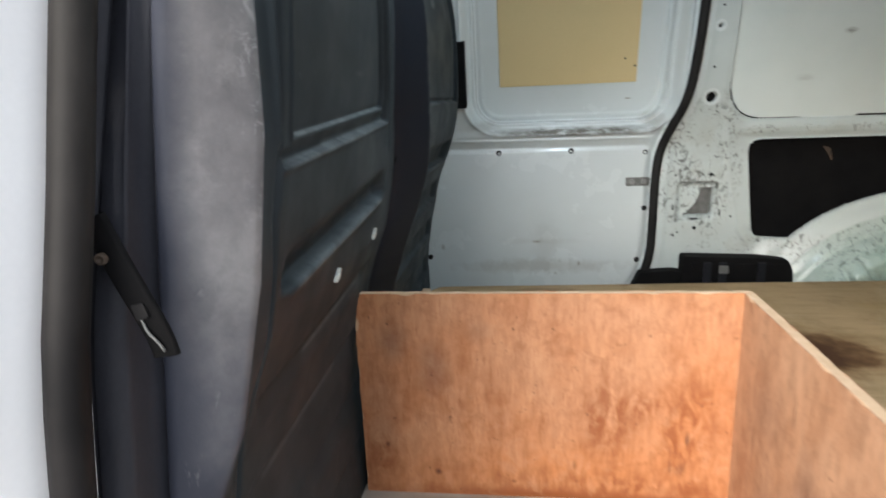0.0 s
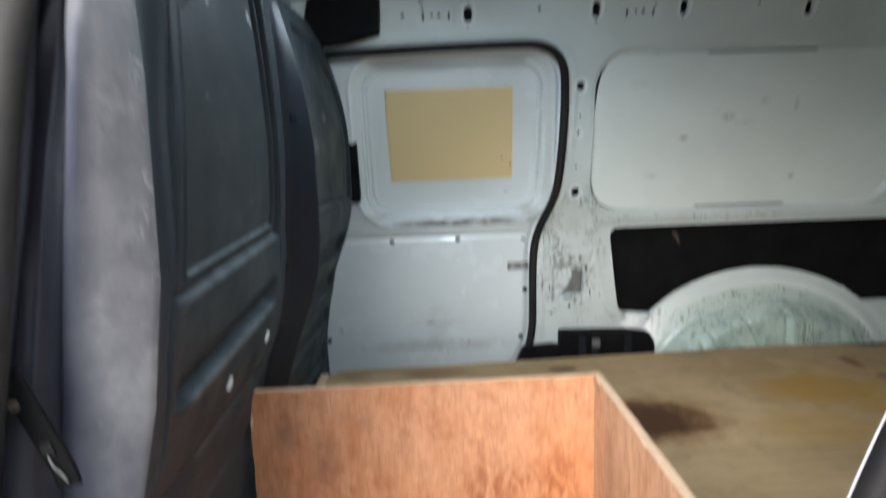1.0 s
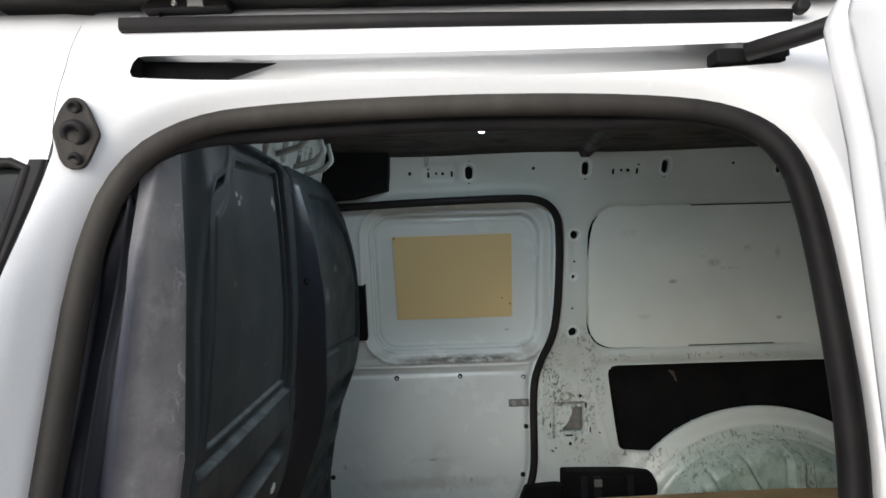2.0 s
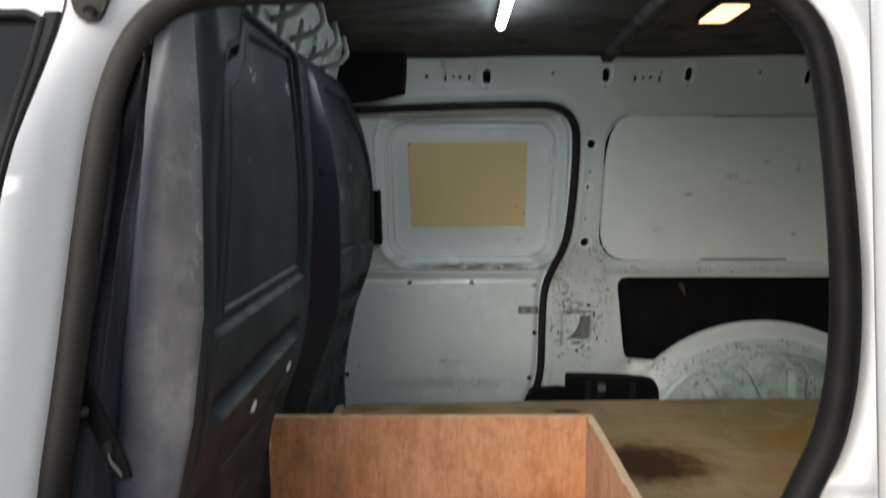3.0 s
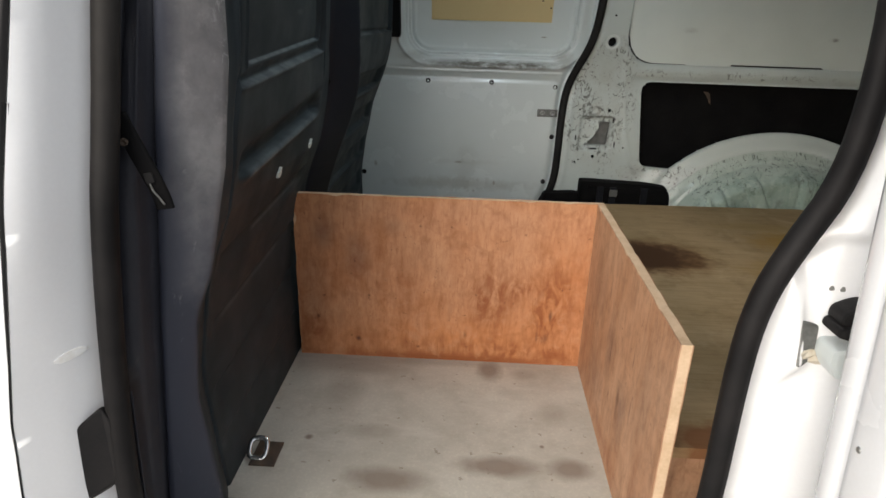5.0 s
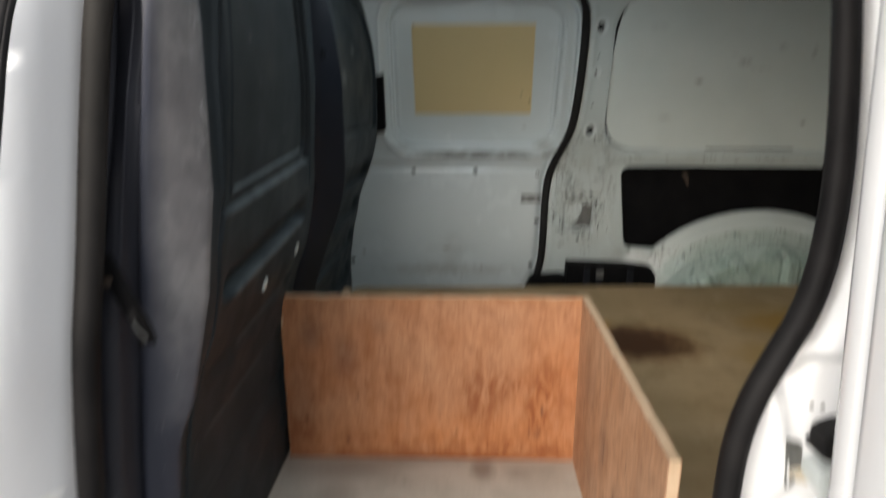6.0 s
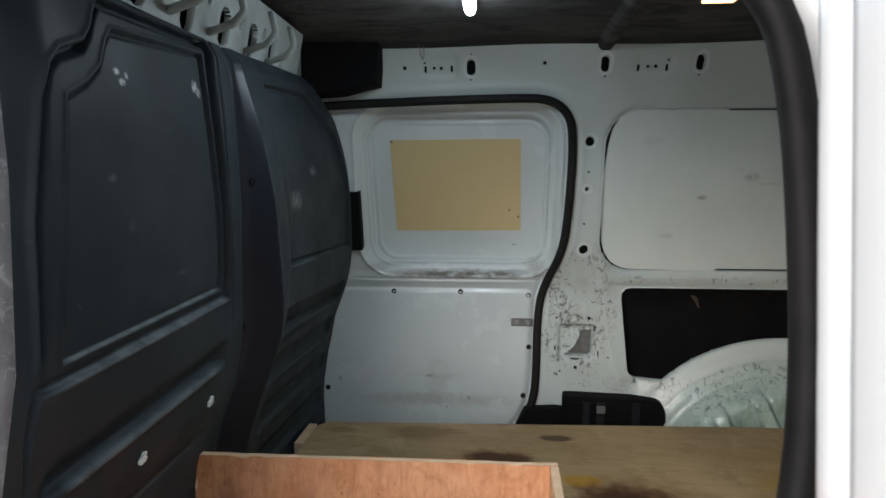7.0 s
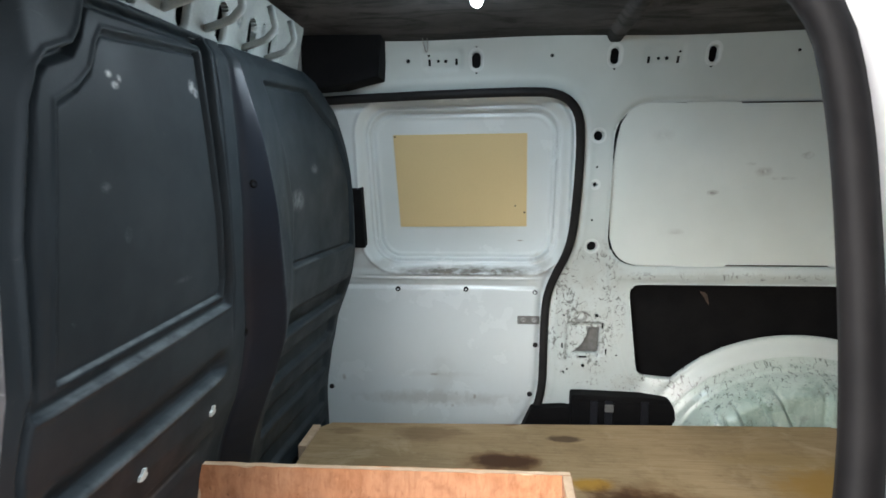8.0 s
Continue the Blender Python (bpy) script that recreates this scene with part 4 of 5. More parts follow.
latch_plate = part("latch_plate", slab(rounded([(0.456, 1.048), (0.525, 1.048), (0.525, 1.074), (0.456, 1.074)], 0.004), lambda u, v, w: (u, 1.9355 - w, v), 0.003, 0.0006), M["zinc"], door_1, "grey steel latch plate")
for x in (0.474, 0.509):
    part("screw", dome((x, 1.9325, 1.061), (0, -1, 0), 0.009, 0.002, ring=0.0015), M["steel"], latch_plate)
for x, z in ((0.078, 1.156), (0.294, 1.157), (0.509, 1.148), (0.513, 0.98), (0.497, 0.819), (-0.145, 0.83)):
    clip(door_1, x, z, 0.0085, 1.9365)


def seal_section(w, h):
    return [(w * a, h * b) for a, b in ((-1, 0.2), (-0.8, 0.75), (-0.35, 1), (0.3, 0.95), (0.8, 0.6), (1, 0.0), (0.85, -0.6), (0.2, -0.8), (-0.5, -0.7), (-0.95, -0.3))]


seal = part("door_seal", sweep("door_seal", [(x, float(far_y(z)) - 0.012, z) for x, z in FAR_OPENING], seal_section(0.0125, 0.012), True), M["rubber"])
tagged(seal, "black rubber door seal pressed round the opening", "seal", kind="structure")

# ---- near side of the body: frame round the open doorway ----
RAIL = (-0.122, 0.625, 1.737, 1.768)


POCKET = [(0.570, 1.13), (0.60, 1.16), (0.75, 1.18), (0.75, 0.94), (0.60, 0.945), (0.542, 0.962), (0.585, 1.02)]


def near_place(x, z):
    y = near_y(z)
    d = poly_sdf(x, z, NEAR_OPENING)
    y = y - 0.030 * smooth(0.02, 0.10, d) * smooth(1.9, 1.70, z)
    turn = np.interp(z, [0.7, 0.9, 1.02, 1.15, 1.4], [0.115, 0.105, 0.085, 0.062, 0.055])
    knee = np.clip((d - 0.004) / (turn - 0.004), 0, 2) * 1.3
    knee = 0.5 * (knee + 1 - np.sqrt((knee - 1) ** 2 + 0.012))
    y = y - 0.052 * np.maximum(knee, 0) * smooth(0.0, -0.1, x) * smooth(1.68, 1.45, z)
    y = y + 0.030 * smooth(0.048, -0.004, d)
    y = y + 0.015 * smooth(0.004, -0.008, poly_sdf(x, z, POCKET)) * smooth(0.955, 1.015, z)
    return x, y, z


near_holes = [lambda x, z: poly_sdf(x, z, NEAR_OPENING) - 0.003, lambda x, z: rect_sdf(x, z, *RAIL, 0.008)]


def door_line(z):
    return np.interp(z, [0.2, 0.83, 0.94, 1.036, 1.134, 1.3, 1.5, 1.65, 1.75, 1.9], [-0.28, -0.261, -0.254, -0.2415, -0.2285, -0.217, -0.204, -0.186, -0.195, -0.23])


wall_near = part("wall_near", grid_mesh("wall_near", np.arange(-0.42, 1.96, 0.007), np.arange(0.24, 1.93, 0.007), near_place, near_holes, lambda x, z: door_line(z) - x), M["white_out"])
tagged(wall_near, "glossy white van body side round the open doorway", "wall", kind="structure")
part("rail_channel", sweep("rail_channel", [(-0.13, float(near_y(1.753)) + 0.022, 1.753), (0.63, float(near_y(1.753)) + 0.022, 1.753)], [(-0.026, 0.012), (0.026, 0.012), (0.026, -0.012), (0.023, -0.012), (0.023, 0.009), (-0.023, 0.009), (-0.023, -0.012), (-0.026, -0.012)], False, (0, 1, 0)), M["white_out"], wall_near, "white painted upper door rail")
# added dark wedge, makes the rail darken towards its left end
part("rail_dark_wedge", slab([(-0.126, 1.736), (-0.066, 1.736), (0.03, 1.770), (-0.126, 1.770)], lambda u, v, w: (u, float(near_y(1.753)) + 0.0115 + 0.1 * (u + 0.12) - w, v), 0.003, 0.001), M["dark"], wall_near, "dark wedge added at the left end of the rail")
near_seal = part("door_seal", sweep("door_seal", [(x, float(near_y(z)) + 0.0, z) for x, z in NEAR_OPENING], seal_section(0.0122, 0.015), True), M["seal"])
lip_path = []
for x, z in NEAR_OPENING:
    w = float(smooth(1.45, 1.66, z)) * float(smooth(0.60, 0.40, x)) * float(smooth(-0.13, 0.03, x))
    lip_path.append((x + (0.23 - x) * 0.03 * w, float(near_y(z)) + 0.004 + 0.022 * w, z - 0.013 * w))
part("seal_lip", sweep("seal_lip", lip_path, seal_section(0.0112, 0.010), True), M["rubber"], near_seal, "soft inner lip")
tagged(near_seal, "black rubber seal round the open doorway", "seal", kind="structure")

# ---- floor, ceiling, back and outer shell ----
floor = part("floor", box(-0.17, 1.95, 0.40, 1.94, 0.55, 0.586, 0.004), M["white_in"])
tagged(floor, "painted steel van floor under the boards", "floor", kind="structure")
floor_board = part("floor_board", box(-0.20, 0.515, 0.578, 1.07, 0.587, 0.60, 0.002), M["floor"])
tagged(floor_board, "worn grey floor board with dark stains", "floor board", kind="structure")


def ceiling_place(x, y):
    z = 1.885 - 0.05 * ((y - 1.15) / 0.6) ** 2 * 0.35 - 0.015 * np.exp(-(((x - 0.693) / 0.019) ** 8))
    z = z + 0.004 * np.sin(x * 9) * np.sin(y * 7)
    return x, y, z


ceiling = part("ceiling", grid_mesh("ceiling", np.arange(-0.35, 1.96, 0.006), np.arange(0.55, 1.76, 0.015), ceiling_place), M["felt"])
tagged(ceiling, "dark grimy felt roof lining with a cross bow", "ceiling", kind="structure")
roof = part("roof", grid_mesh("roof", np.linspace(-1.19, 1.99, 64), np.linspace(0.56, 1.865, 28), lambda x, y: (x, y, 1.96 - 0.09 * (np.abs(y - 1.2125) / 0.6525) ** 4)), M["white_out"])
tagged(roof, "white van roof skin", "roof", kind="structure")
wall_back = part("wall_back", box(1.95, 1.99, 0.36, 2.10, 0.24, 1.93, 0.01), M["white_in"])
tagged(wall_back, "white van back doors, closed", "wall", kind="structure")
wall_outer = part("wall_outer", grid_mesh("wall_outer", np.linspace(-1.19, 1.99, 33), np.linspace(0.24, 1.88, 34), lambda x, z: (x, far_y(z) + 0.17, z)), M["white_out"])
tagged(wall_outer, "white outer skin of the far van side", "wall", kind="structure")
wall_front = part("wall_front", box(-1.22, -1.18, 0.33, 2.10, 0.24, 1.93, 0.01), M["white_out"])
tagged(wall_front, "plain white panel closing the cab", "wall", kind="structure")
ground = part("ground", box(-60, 60, -60, 60, -0.2, 0.0, 0), M["bounce_ground"])
tagged(ground, "unseen ground under the van, pale to bounce light", "ground", kind="structure")

# ---- bulkhead between cab and load space ----
BX = [0.55, 0.85, 1.0, 1.1, 1.2, 1.3, 1.45, 1.6, 1.78]
BV = [-0.161, -0.169, -0.146, -0.106, -0.072, -0.054, -0.048, -0.054, -0.072]


def bulk_base(z):
    return sum(np.interp(np.asarray(z, float) + d, BX, BV) for d in (-0.03, 0, 0.03)) / 3


RIDGE_Z = [0.57, 0.70, 0.84, 0.965, 1.03, 1.17, 1.30, 1.50, 1.80]
RIDGE_X = [-0.150, -0.149, -0.155, -0.143, -0.118, -0.092, -0.083, -0.081, -0.088]
RIDGE_Y = [0.560, 0.535, 0.520, 0.520, 0.525, 0.540, 0.560, 0.566, 0.560]


def bulk_start(z):
    return np.interp(z, RIDGE_Z, RIDGE_Y)


NEAR_IN = [(0.627, 1.292), (0.626, 1.385), (0.626, 1.448), (0.637, 1.54), (0.643, 1.589), (0.68, 1.609), (0.707, 1.632), (0.723, 1.665), (0.737, 1.682), (0.976, 1.703), (0.983, 1.611), (1.003, 1.472), (1.028, 1.34), (1.024, 1.312)]
NEAR_OUT = [(0.590, 1.267), (0.589, 1.355), (0.588, 1.45), (0.597, 1.537), (0.602, 1.583), (0.613, 1.618), (0.63, 1.636), (0.672, 1.653), (0.687, 1.672), (0.70, 1.701), (0.712, 1.716), (1.003, 1.73), (1.004, 1.688), (1.006, 1.595), (1.015, 1.539), (1.03, 1.423), (1.05, 1.328), (1.05, 1.291)]
FAR_IN = [(1.32, 1.315), (1.33, 1.44), (1.30, 1.56), (1.22, 1.695), (1.50, 1.715), (1.70, 1.64), (1.78, 1.5), (1.80, 1.315)]
TOP_Y = [0.40, 0.65, 0.75, 0.87, 1.0, 1.15, 1.33, 1.53, 1.63, 1.72, 1.80, 1.9, 2.0]
TOP_Z = [1.785, 1.765, 1.730, 1.732, 1.735, 1.742, 1.753, 1.764, 1.752, 1.718, 1.655, 1.55, 1.4]


# the blunt upright fold between the two panels: its foot, its crest and how far that stands out
FOLD_Z = [0.57, 1.0, 1.13, 1.22, 1.32, 1.44, 1.57, 1.70, 1.78]
FOLD_FOOT = [1.12, 1.13, 1.14, 1.142, 1.118, 1.10, 1.092, 1.086, 1.082]
FOLD_CREST = [1.19, 1.20, 1.212, 1.205, 1.177, 1.143, 1.121, 1.105, 1.095]
FOLD_OUT = [0.020, 0.034, 0.045, 0.047, 0.047, 0.045, 0.034, 0.010, 0.0]
# pressed ribs below the near panel: height at both ends, width, depth
RIBS = [(1.141, 1.170, 0.050, 0.017), (1.020, 1.050, 0.020, 0.009), (0.905, 0.925, 0.026, 0.006), (0.790, 0.812, 0.018, 0.006), (0.690, 0.705, 0.018, 0.004)]


def along_fold(z, values):
    return sum(np.interp(np.asarray(z, float) + d, FOLD_Z, values) for d in (-0.05, -0.025, 0, 0.025, 0.05)) / 5


def bulk_place(y, z):
    x = bulk_base(z)
    x = x + 0.014 * smooth(1.08, 1.3, y) * smooth(1.1, 1.0, z) + 0.010 * smooth(1.4, 1.8, y) * smooth(1.3, 1.1, z)
    # the near half lies a little further back than the far half
    x = x - np.interp(z, [1.1, 1.2, 1.3, 1.45, 1.6, 1.78], [0, 0.014, 0.022, 0.014, 0.010, 0.006]) * smooth(1.3, 1.12, y)
    r = bulk_start(z)
    x = x + (np.interp(z, RIDGE_Z, RIDGE_X) - x) * smooth(r + 0.05, r, y)
    x = x + 0.022 * smooth(1.3, 1.75, y) * smooth(1.1, 1.3, z) * smooth(1.75, 1.5, z)
    out, ins = poly_sdf(y, z, NEAR_OUT), poly_sdf(y, z, NEAR_IN)
    x = x - 0.006 * smooth(0.002, -0.002, out) - 0.004 * smooth(0.002, -0.002, ins)
    trench = np.exp(-((out + 0.006) / 0.0055) ** 4)
    x = x - 0.013 * trench * smooth(1.295, 1.32, z) - 0.003 * trench * smooth(1.32, 1.295, z)
    x = x - 0.007 * np.exp(-((ins + 0.002) / 0.0028) ** 2) * smooth(1.30, 1.33, z)
    x = x + 0.003 * np.exp(-((ins - 0.003) / 0.003) ** 2) + 0.003 * np.exp(-((out - 0.004) / 0.004) ** 2)
    fin = poly_sdf(y, z, FAR_IN)
    x = x - 0.010 * smooth(0.004, -0.004, fin) - 0.005 * np.exp(-((fin + 0.004) / 0.004) ** 2)
    x = x - 0.007 * np.exp(-((y - np.interp(z, [1.2, 1.32, 1.44, 1.57, 1.72], [1.072, 1.066, 1.037, 1.03, 1.026])) / 0.003) ** 2) * smooth(1.22, 1.3, z)
    foot, crest, rise = along_fold(z, FOLD_FOOT), along_fold(z, FOLD_CREST), along_fold(z, FOLD_OUT)
    up = np.clip((y - foot) / (crest - foot), 0, 1)
    x = x + rise * np.where(y < crest, up ** 0.85, np.clip(1 - (y - crest) / 0.15, 0, 1) ** 1.25)
    x = x - 0.006 * np.exp(-((y - foot + 0.006) / 0.006) ** 2) * smooth(0.9, 1.15, z)
    for left, right, wide, deep in RIBS:
        h = z - left - (right - left) * (y - 0.61) / 0.43
        end = np.maximum(0.60 - y, y - 1.055)
        if wide > 0.04:
            x = x - deep * smooth(wide, wide * 0.3, h) * smooth(-0.003, 0.007, h) * smooth(0.012, -0.03, end)
            x = x + 0.30 * deep * np.exp(-((h + 0.006) / 0.008) ** 2) * smooth(0.012, -0.03, end)
        else:
            x = x - deep * smooth(wide * 0.5, wide * 0.2, h) * smooth(-2.2 * wide, 0.1 * wide, h) * smooth(0.012, -0.03, end)
    for c in (1.182, 1.068, 0.955, 0.84, 0.73):
        h = z - c
        end = np.maximum(1.31 - y, y - 1.84)
        deep = 1.0 if c > 1.1 else (0.7 if c > 1.0 else 0.5)
        x = x - 0.020 * deep * smooth(0.036, 0.012, h) * smooth(-0.030, -0.022, h) * smooth(0.015, -0.03, end)
        x = x + 0.005 * deep * np.exp(-(((h + 0.036) / 0.007) ** 2)) * smooth(0.015, -0.03, end)
    seam = np.interp(z, [0.6, 0.84, 1.1, 1.22, 1.28], [0.60, 0.572, 0.575, 0.573, 0.586])
    x = x - 0.008 * np.exp(-((y - seam) / 0.0035) ** 2) * smooth(1.30, 1.27, z)
    return x, y, z


def bulkhead_mesh():
    ny, nz = 480, 420
    zs = np.linspace(0.575, 1.78, nz)
    run = np.concatenate([np.linspace(0, 0.46, 330, endpoint=False), np.linspace(0.46, 1, 150)])
    Y = np.zeros((ny, nz))
    Z = np.zeros((ny, nz))
    for j, z in enumerate(zs):
        y1 = float(far_y(z)) - 0.012
        Y[:, j] = float(bulk_start(z)) + (y1 - float(bulk_start(z))) * run
        Z[:, j] = z
    Z = np.minimum(Z, np.interp(Y, TOP_Y, TOP_Z))
    X, _, _ = bulk_place(Y, Z)
    edge = smooth(0.03, 0.0, np.interp(Y, TOP_Y, TOP_Z) - Z)
    X = X - 0.012 * edge
    X = X - 0.03 * smooth(0.04, 0.0, (np.array([float(far_y(z)) for z in zs])[None, :] - 0.012) - Y)
    idx = np.arange(ny * nz).reshape(ny, nz)
    quads = np.stack([idx[:-1, :-1], idx[1:, :-1], idx[1:, 1:], idx[:-1, 1:]], -1).reshape(-1, 4)
    V = np.stack([X.ravel(), Y.ravel(), Z.ravel()], -1)
    area = np.abs(Z.ravel()[quads[:, 3]] - Z.ravel()[quads[:, 0]]) + np.abs(Z.ravel()[quads[:, 2]] - Z.ravel()[quads[:, 1]])
    quads = quads[area > 1e-6]
    me = mesh_of("partition", V, quads.tolist())
    me.materials.append(M["black"])
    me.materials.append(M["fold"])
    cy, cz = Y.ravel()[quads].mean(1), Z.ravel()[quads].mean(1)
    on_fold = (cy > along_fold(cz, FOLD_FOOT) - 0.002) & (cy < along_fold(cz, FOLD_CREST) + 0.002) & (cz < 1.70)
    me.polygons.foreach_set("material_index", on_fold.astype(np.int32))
    return me


bulkhead = empty("bulkhead", (0, 0, 0), label="black moulded plastic bulkhead, scuffed, with recessed panels", category="partition", kind="structure")
part("partition", bulkhead_mesh(), M["black"], bulkhead)


def trim_mesh(section, name, n=60):
    """A strip swept up the door post: section(z) gives its plan points."""
    zs = np.linspace(0.58, 1.735, n)
    rows = [[(x, max(y, float(near_y(z)) + 0.016)) for x, y in section(z)] for z in zs]
    m = len(rows[0])
    verts = [(x, y, z) for z, row in zip(zs, rows) for x, y in row]
    faces = [(i * m + j, i * m + j + 1, (i + 1) * m + j + 1, (i + 1) * m + j) for i in range(n - 1) for j in range(m - 1)]
    return mesh_of(name, verts, faces)


def face_section(z):
    """The grey return face from the groove to the bulkhead's ridge."""
    g = np.array([float(np.interp(z, RIDGE_Z, RIDGE_X)), float(bulk_start(z))])
    d = np.array([float(np.interp(z, [0.6, 0.68, 0.98, 1.07, 1.2, 1.35, 1.5, 1.6, 1.8], [-0.208, -0.2, -0.174, -0.164, -0.151, -0.133, -0.111, -0.104, -0.099])), 0.487])
    nrm = np.array([0.6, -0.5])
    return [tuple(d + np.array([-0.006, 0.008]))] + [tuple(d + (g - d) * s + nrm * 0.006 * math.sin(math.pi * s) ** 0.8) for s in np.linspace(0, 1, 10)] + [tuple(g + np.array([-0.01, 0.012]))]


def groove_section(z):
    o = float(near_y(z)) + 0.015
    e = face_section(z)[0]
    x0 = float(np.interp(z, [0.6, 0.75, 1.0, 1.4, 1.78], [-0.2, -0.2, -0.195, -0.165, -0.15]))
    a, b = np.array([x0 + 0.010, o + 0.022]), np.array([e[0] - 0.002, max(e[1] - 0.002, o + 0.026)])
    way = b - a
    return [(x0 - 0.02, o), (x0 + 0.003, o + 0.004), (x0 + 0.006, o + 0.026), tuple(a + (0, 0.006)), tuple(a), tuple(a + way * 0.40), tuple(a + way * 0.48 + (0.001, -0.005)), tuple(a + way * 0.58 + (0.001, -0.004)), tuple(a + way * 0.66 + (0, 0.006)), tuple(b), e]


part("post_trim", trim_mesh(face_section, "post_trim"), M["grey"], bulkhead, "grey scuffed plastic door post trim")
part("post_groove", trim_mesh(groove_section, "post_groove"), M["groove"], bulkhead)
hole_z = 1.60
hx, hy = groove_section(hole_z)[5]
part("socket", dome((hx + 0.002, hy - 0.002, hole_z), (0.45, -1, 0), 0.008, 0.002, ring=0.006), M["dark"], bulkhead)
for y, z in ((1.107, 1.50), (1.125, 1.222)):
    part("screw", dome((float(bulk_place(np.array(y), np.array(z))[0]) - 0.001, y, z), (1, -0.6, 0), 0.008, 0.003, ring=0.003), M["dark"], bulkhead)

# ---- plywood boards, platform ----


def ply_board(name, pts, to3d, thick, face, label):
    ob = empty(name, (0, 0, 0), label=label, category="board")

    def ragged(seed, chip):
        """The outline with a saw-worn, chipped edge; the foot stays straight."""
        out = []
        for i in range(len(pts)):
            p, q = np.array(pts[i]), np.array(pts[(i + 1) % len(pts)])
            foot = abs(p[1] - q[1]) < 0.01 and p[1] < 0.61
            n = 2 if foot else int(np.linalg.norm(q - p) / 0.008)
            inward = np.array([-(q - p)[1], (q - p)[0]]) / np.linalg.norm(q - p)
            for j in range(n):
                w = p + (q - p) * j / n
                k = noise.noise((w[0] * 55, w[1] * 55, seed)) * 0.0009 + chip * max(0.0, noise.noise((w[0] * 24, w[1] * 24, seed + 7.0)) - 0.12)
                out.append(tuple(w + inward * (0 if foot or j == 0 else max(k, -0.0006))))
        return out

    core = slab(ragged(1.0, 0.002), lambda u, v, w: to3d(u, v, 0.0015 + w), thick - 0.003, 0.0006)
    part("core", core, M["ply_edge"], ob, "pale layered plywood edge")
    for k in (0.0, thick - 0.0016):
        part("veneer", slab(ragged(3.0 + 40 * k, 0.012), lambda u, v, w: to3d(u, v, k + w), 0.0016, 0), face, ob)
    return ob


back_board = ply_board("plywood_board", [(-0.154, 0.60), (0.515, 0.60), (0.515, 0.997), (-0.157, 0.994)], lambda u, v, w: (u, 1.05 + w, v), 0.015, M["ply_back"], "reddish plywood board standing upright beside the bulkhead, stained")
side_board = ply_board("plywood_board", [(0.455, 0.60), (1.0495, 0.60), (1.0495, 0.997), (0.455, 0.994)], lambda u, v, w: (0.50 - 0.014 * (1.05 - u) / 0.595 + w, u, v), 0.0168, M["ply_side"], "reddish plywood board standing upright along the platform edge")

platform = empty("platform", (0, 0, 0), label="aged plywood platform with dark oil stains, raised", category="platform")
part("deck", slab([(-0.11, 1.067), (0.517, 1.067), (0.517, 0.51), (1.385, 0.51), (1.385, 1.782), (-0.085, 1.715), (-0.11, 1.68)], lambda u, v, w: (u, v, 0.782 + w), 0.018, 0.0012), M["ply_old"], platform)
part("deck", slab([(1.388, 0.51), (1.9, 0.51), (1.9, 1.76), (1.388, 1.779)], lambda u, v, w: (u, v, 0.779 + w), 0.018, 0.0012), M["ply_old"], platform)
part("front_face", box(0.517, 1.9, 0.512, 0.527, 0.587, 0.781, 0.001), M["ply_side"], platform, "reddish plywood front")
part("bearer", box(-0.1, 1.9, 1.64, 1.68, 0.587, 0.779, 0.002), M["ply_edge"], platform)
part("bearer", box(-0.1, 0.49, 1.072, 1.11, 0.587, 0.781, 0.002), M["ply_edge"], platform)
part("edge_batten", box(-0.135, -0.112, 1.55, 1.69, 0.765, 0.803, 0.002), M["ply_edge"], platform, "pale wooden batten at the end")

# ---- black storage box by the post, trim box in the corner ----
jack = empty("jack_case", (0, 0, 0), label="black plastic case strapped to the wall over the platform", category="case")
part("body", slab(rounded([(0.618, 0.70), (0.94, 0.70), (0.932, 0.80), (0.915, 0.832), (0.87, 0.836), (0.66, 0.842), (0.621, 0.842)], 0.01), lambda u, v, w: (u, 1.93 - w, v), 0.055, 0.005), M["hatch"], jack)
part("foot", slab(rounded([(0.46, 0.70), (0.64, 0.70), (0.64, 0.79), (0.60, 0.796), (0.50, 0.79)], 0.008), lambda u, v, w: (u, 1.93 - w, v), 0.04, 0.004), M["hatch"], jack)
part("rim", slab([(0.645, 0.825), (0.91, 0.818), (0.912, 0.80), (0.645, 0.806)], lambda u, v, w: (u, 1.876 - w, v), 0.006, 0.002), M["hatch"], jack)
for x in (0.678, 0.722, 0.83):
    part("strap", box(x, x + 0.022, 1.864, 1.8735, 0.71, 0.826, 0.002), M["navy"], jack)
part("strap_buckle", box(0.72, 0.746, 1.858, 1.8655, 0.795, 0.818, 0.002), M["zinc"], jack, "grey strap buckle")

corner = part("corner_trim", slab([(-0.12, 1.738), (-0.02, 1.744), (0.082, 1.768), (0.09, 1.872), (-0.12, 1.875)], lambda u, v, w: (u, 1.735 - w, v), 0.10, 0.004), M["hatch"])
tagged(corner, "black plastic trim box under the roof corner", "trim box")
stop = part("bump_stop", box(-0.052, -0.012, 1.855, 1.90, 1.300, 1.487, 0.004), M["dark"])
stop.data.transform(Matrix.Translation((-0.028, 1.9, 1.39)) @ Matrix.Rotation(radians(14), 4, "X") @ Matrix.Translation((0.028, -1.9, -1.39)))
tagged(stop, "black rubber strip at the door's front edge", "rubber strip")

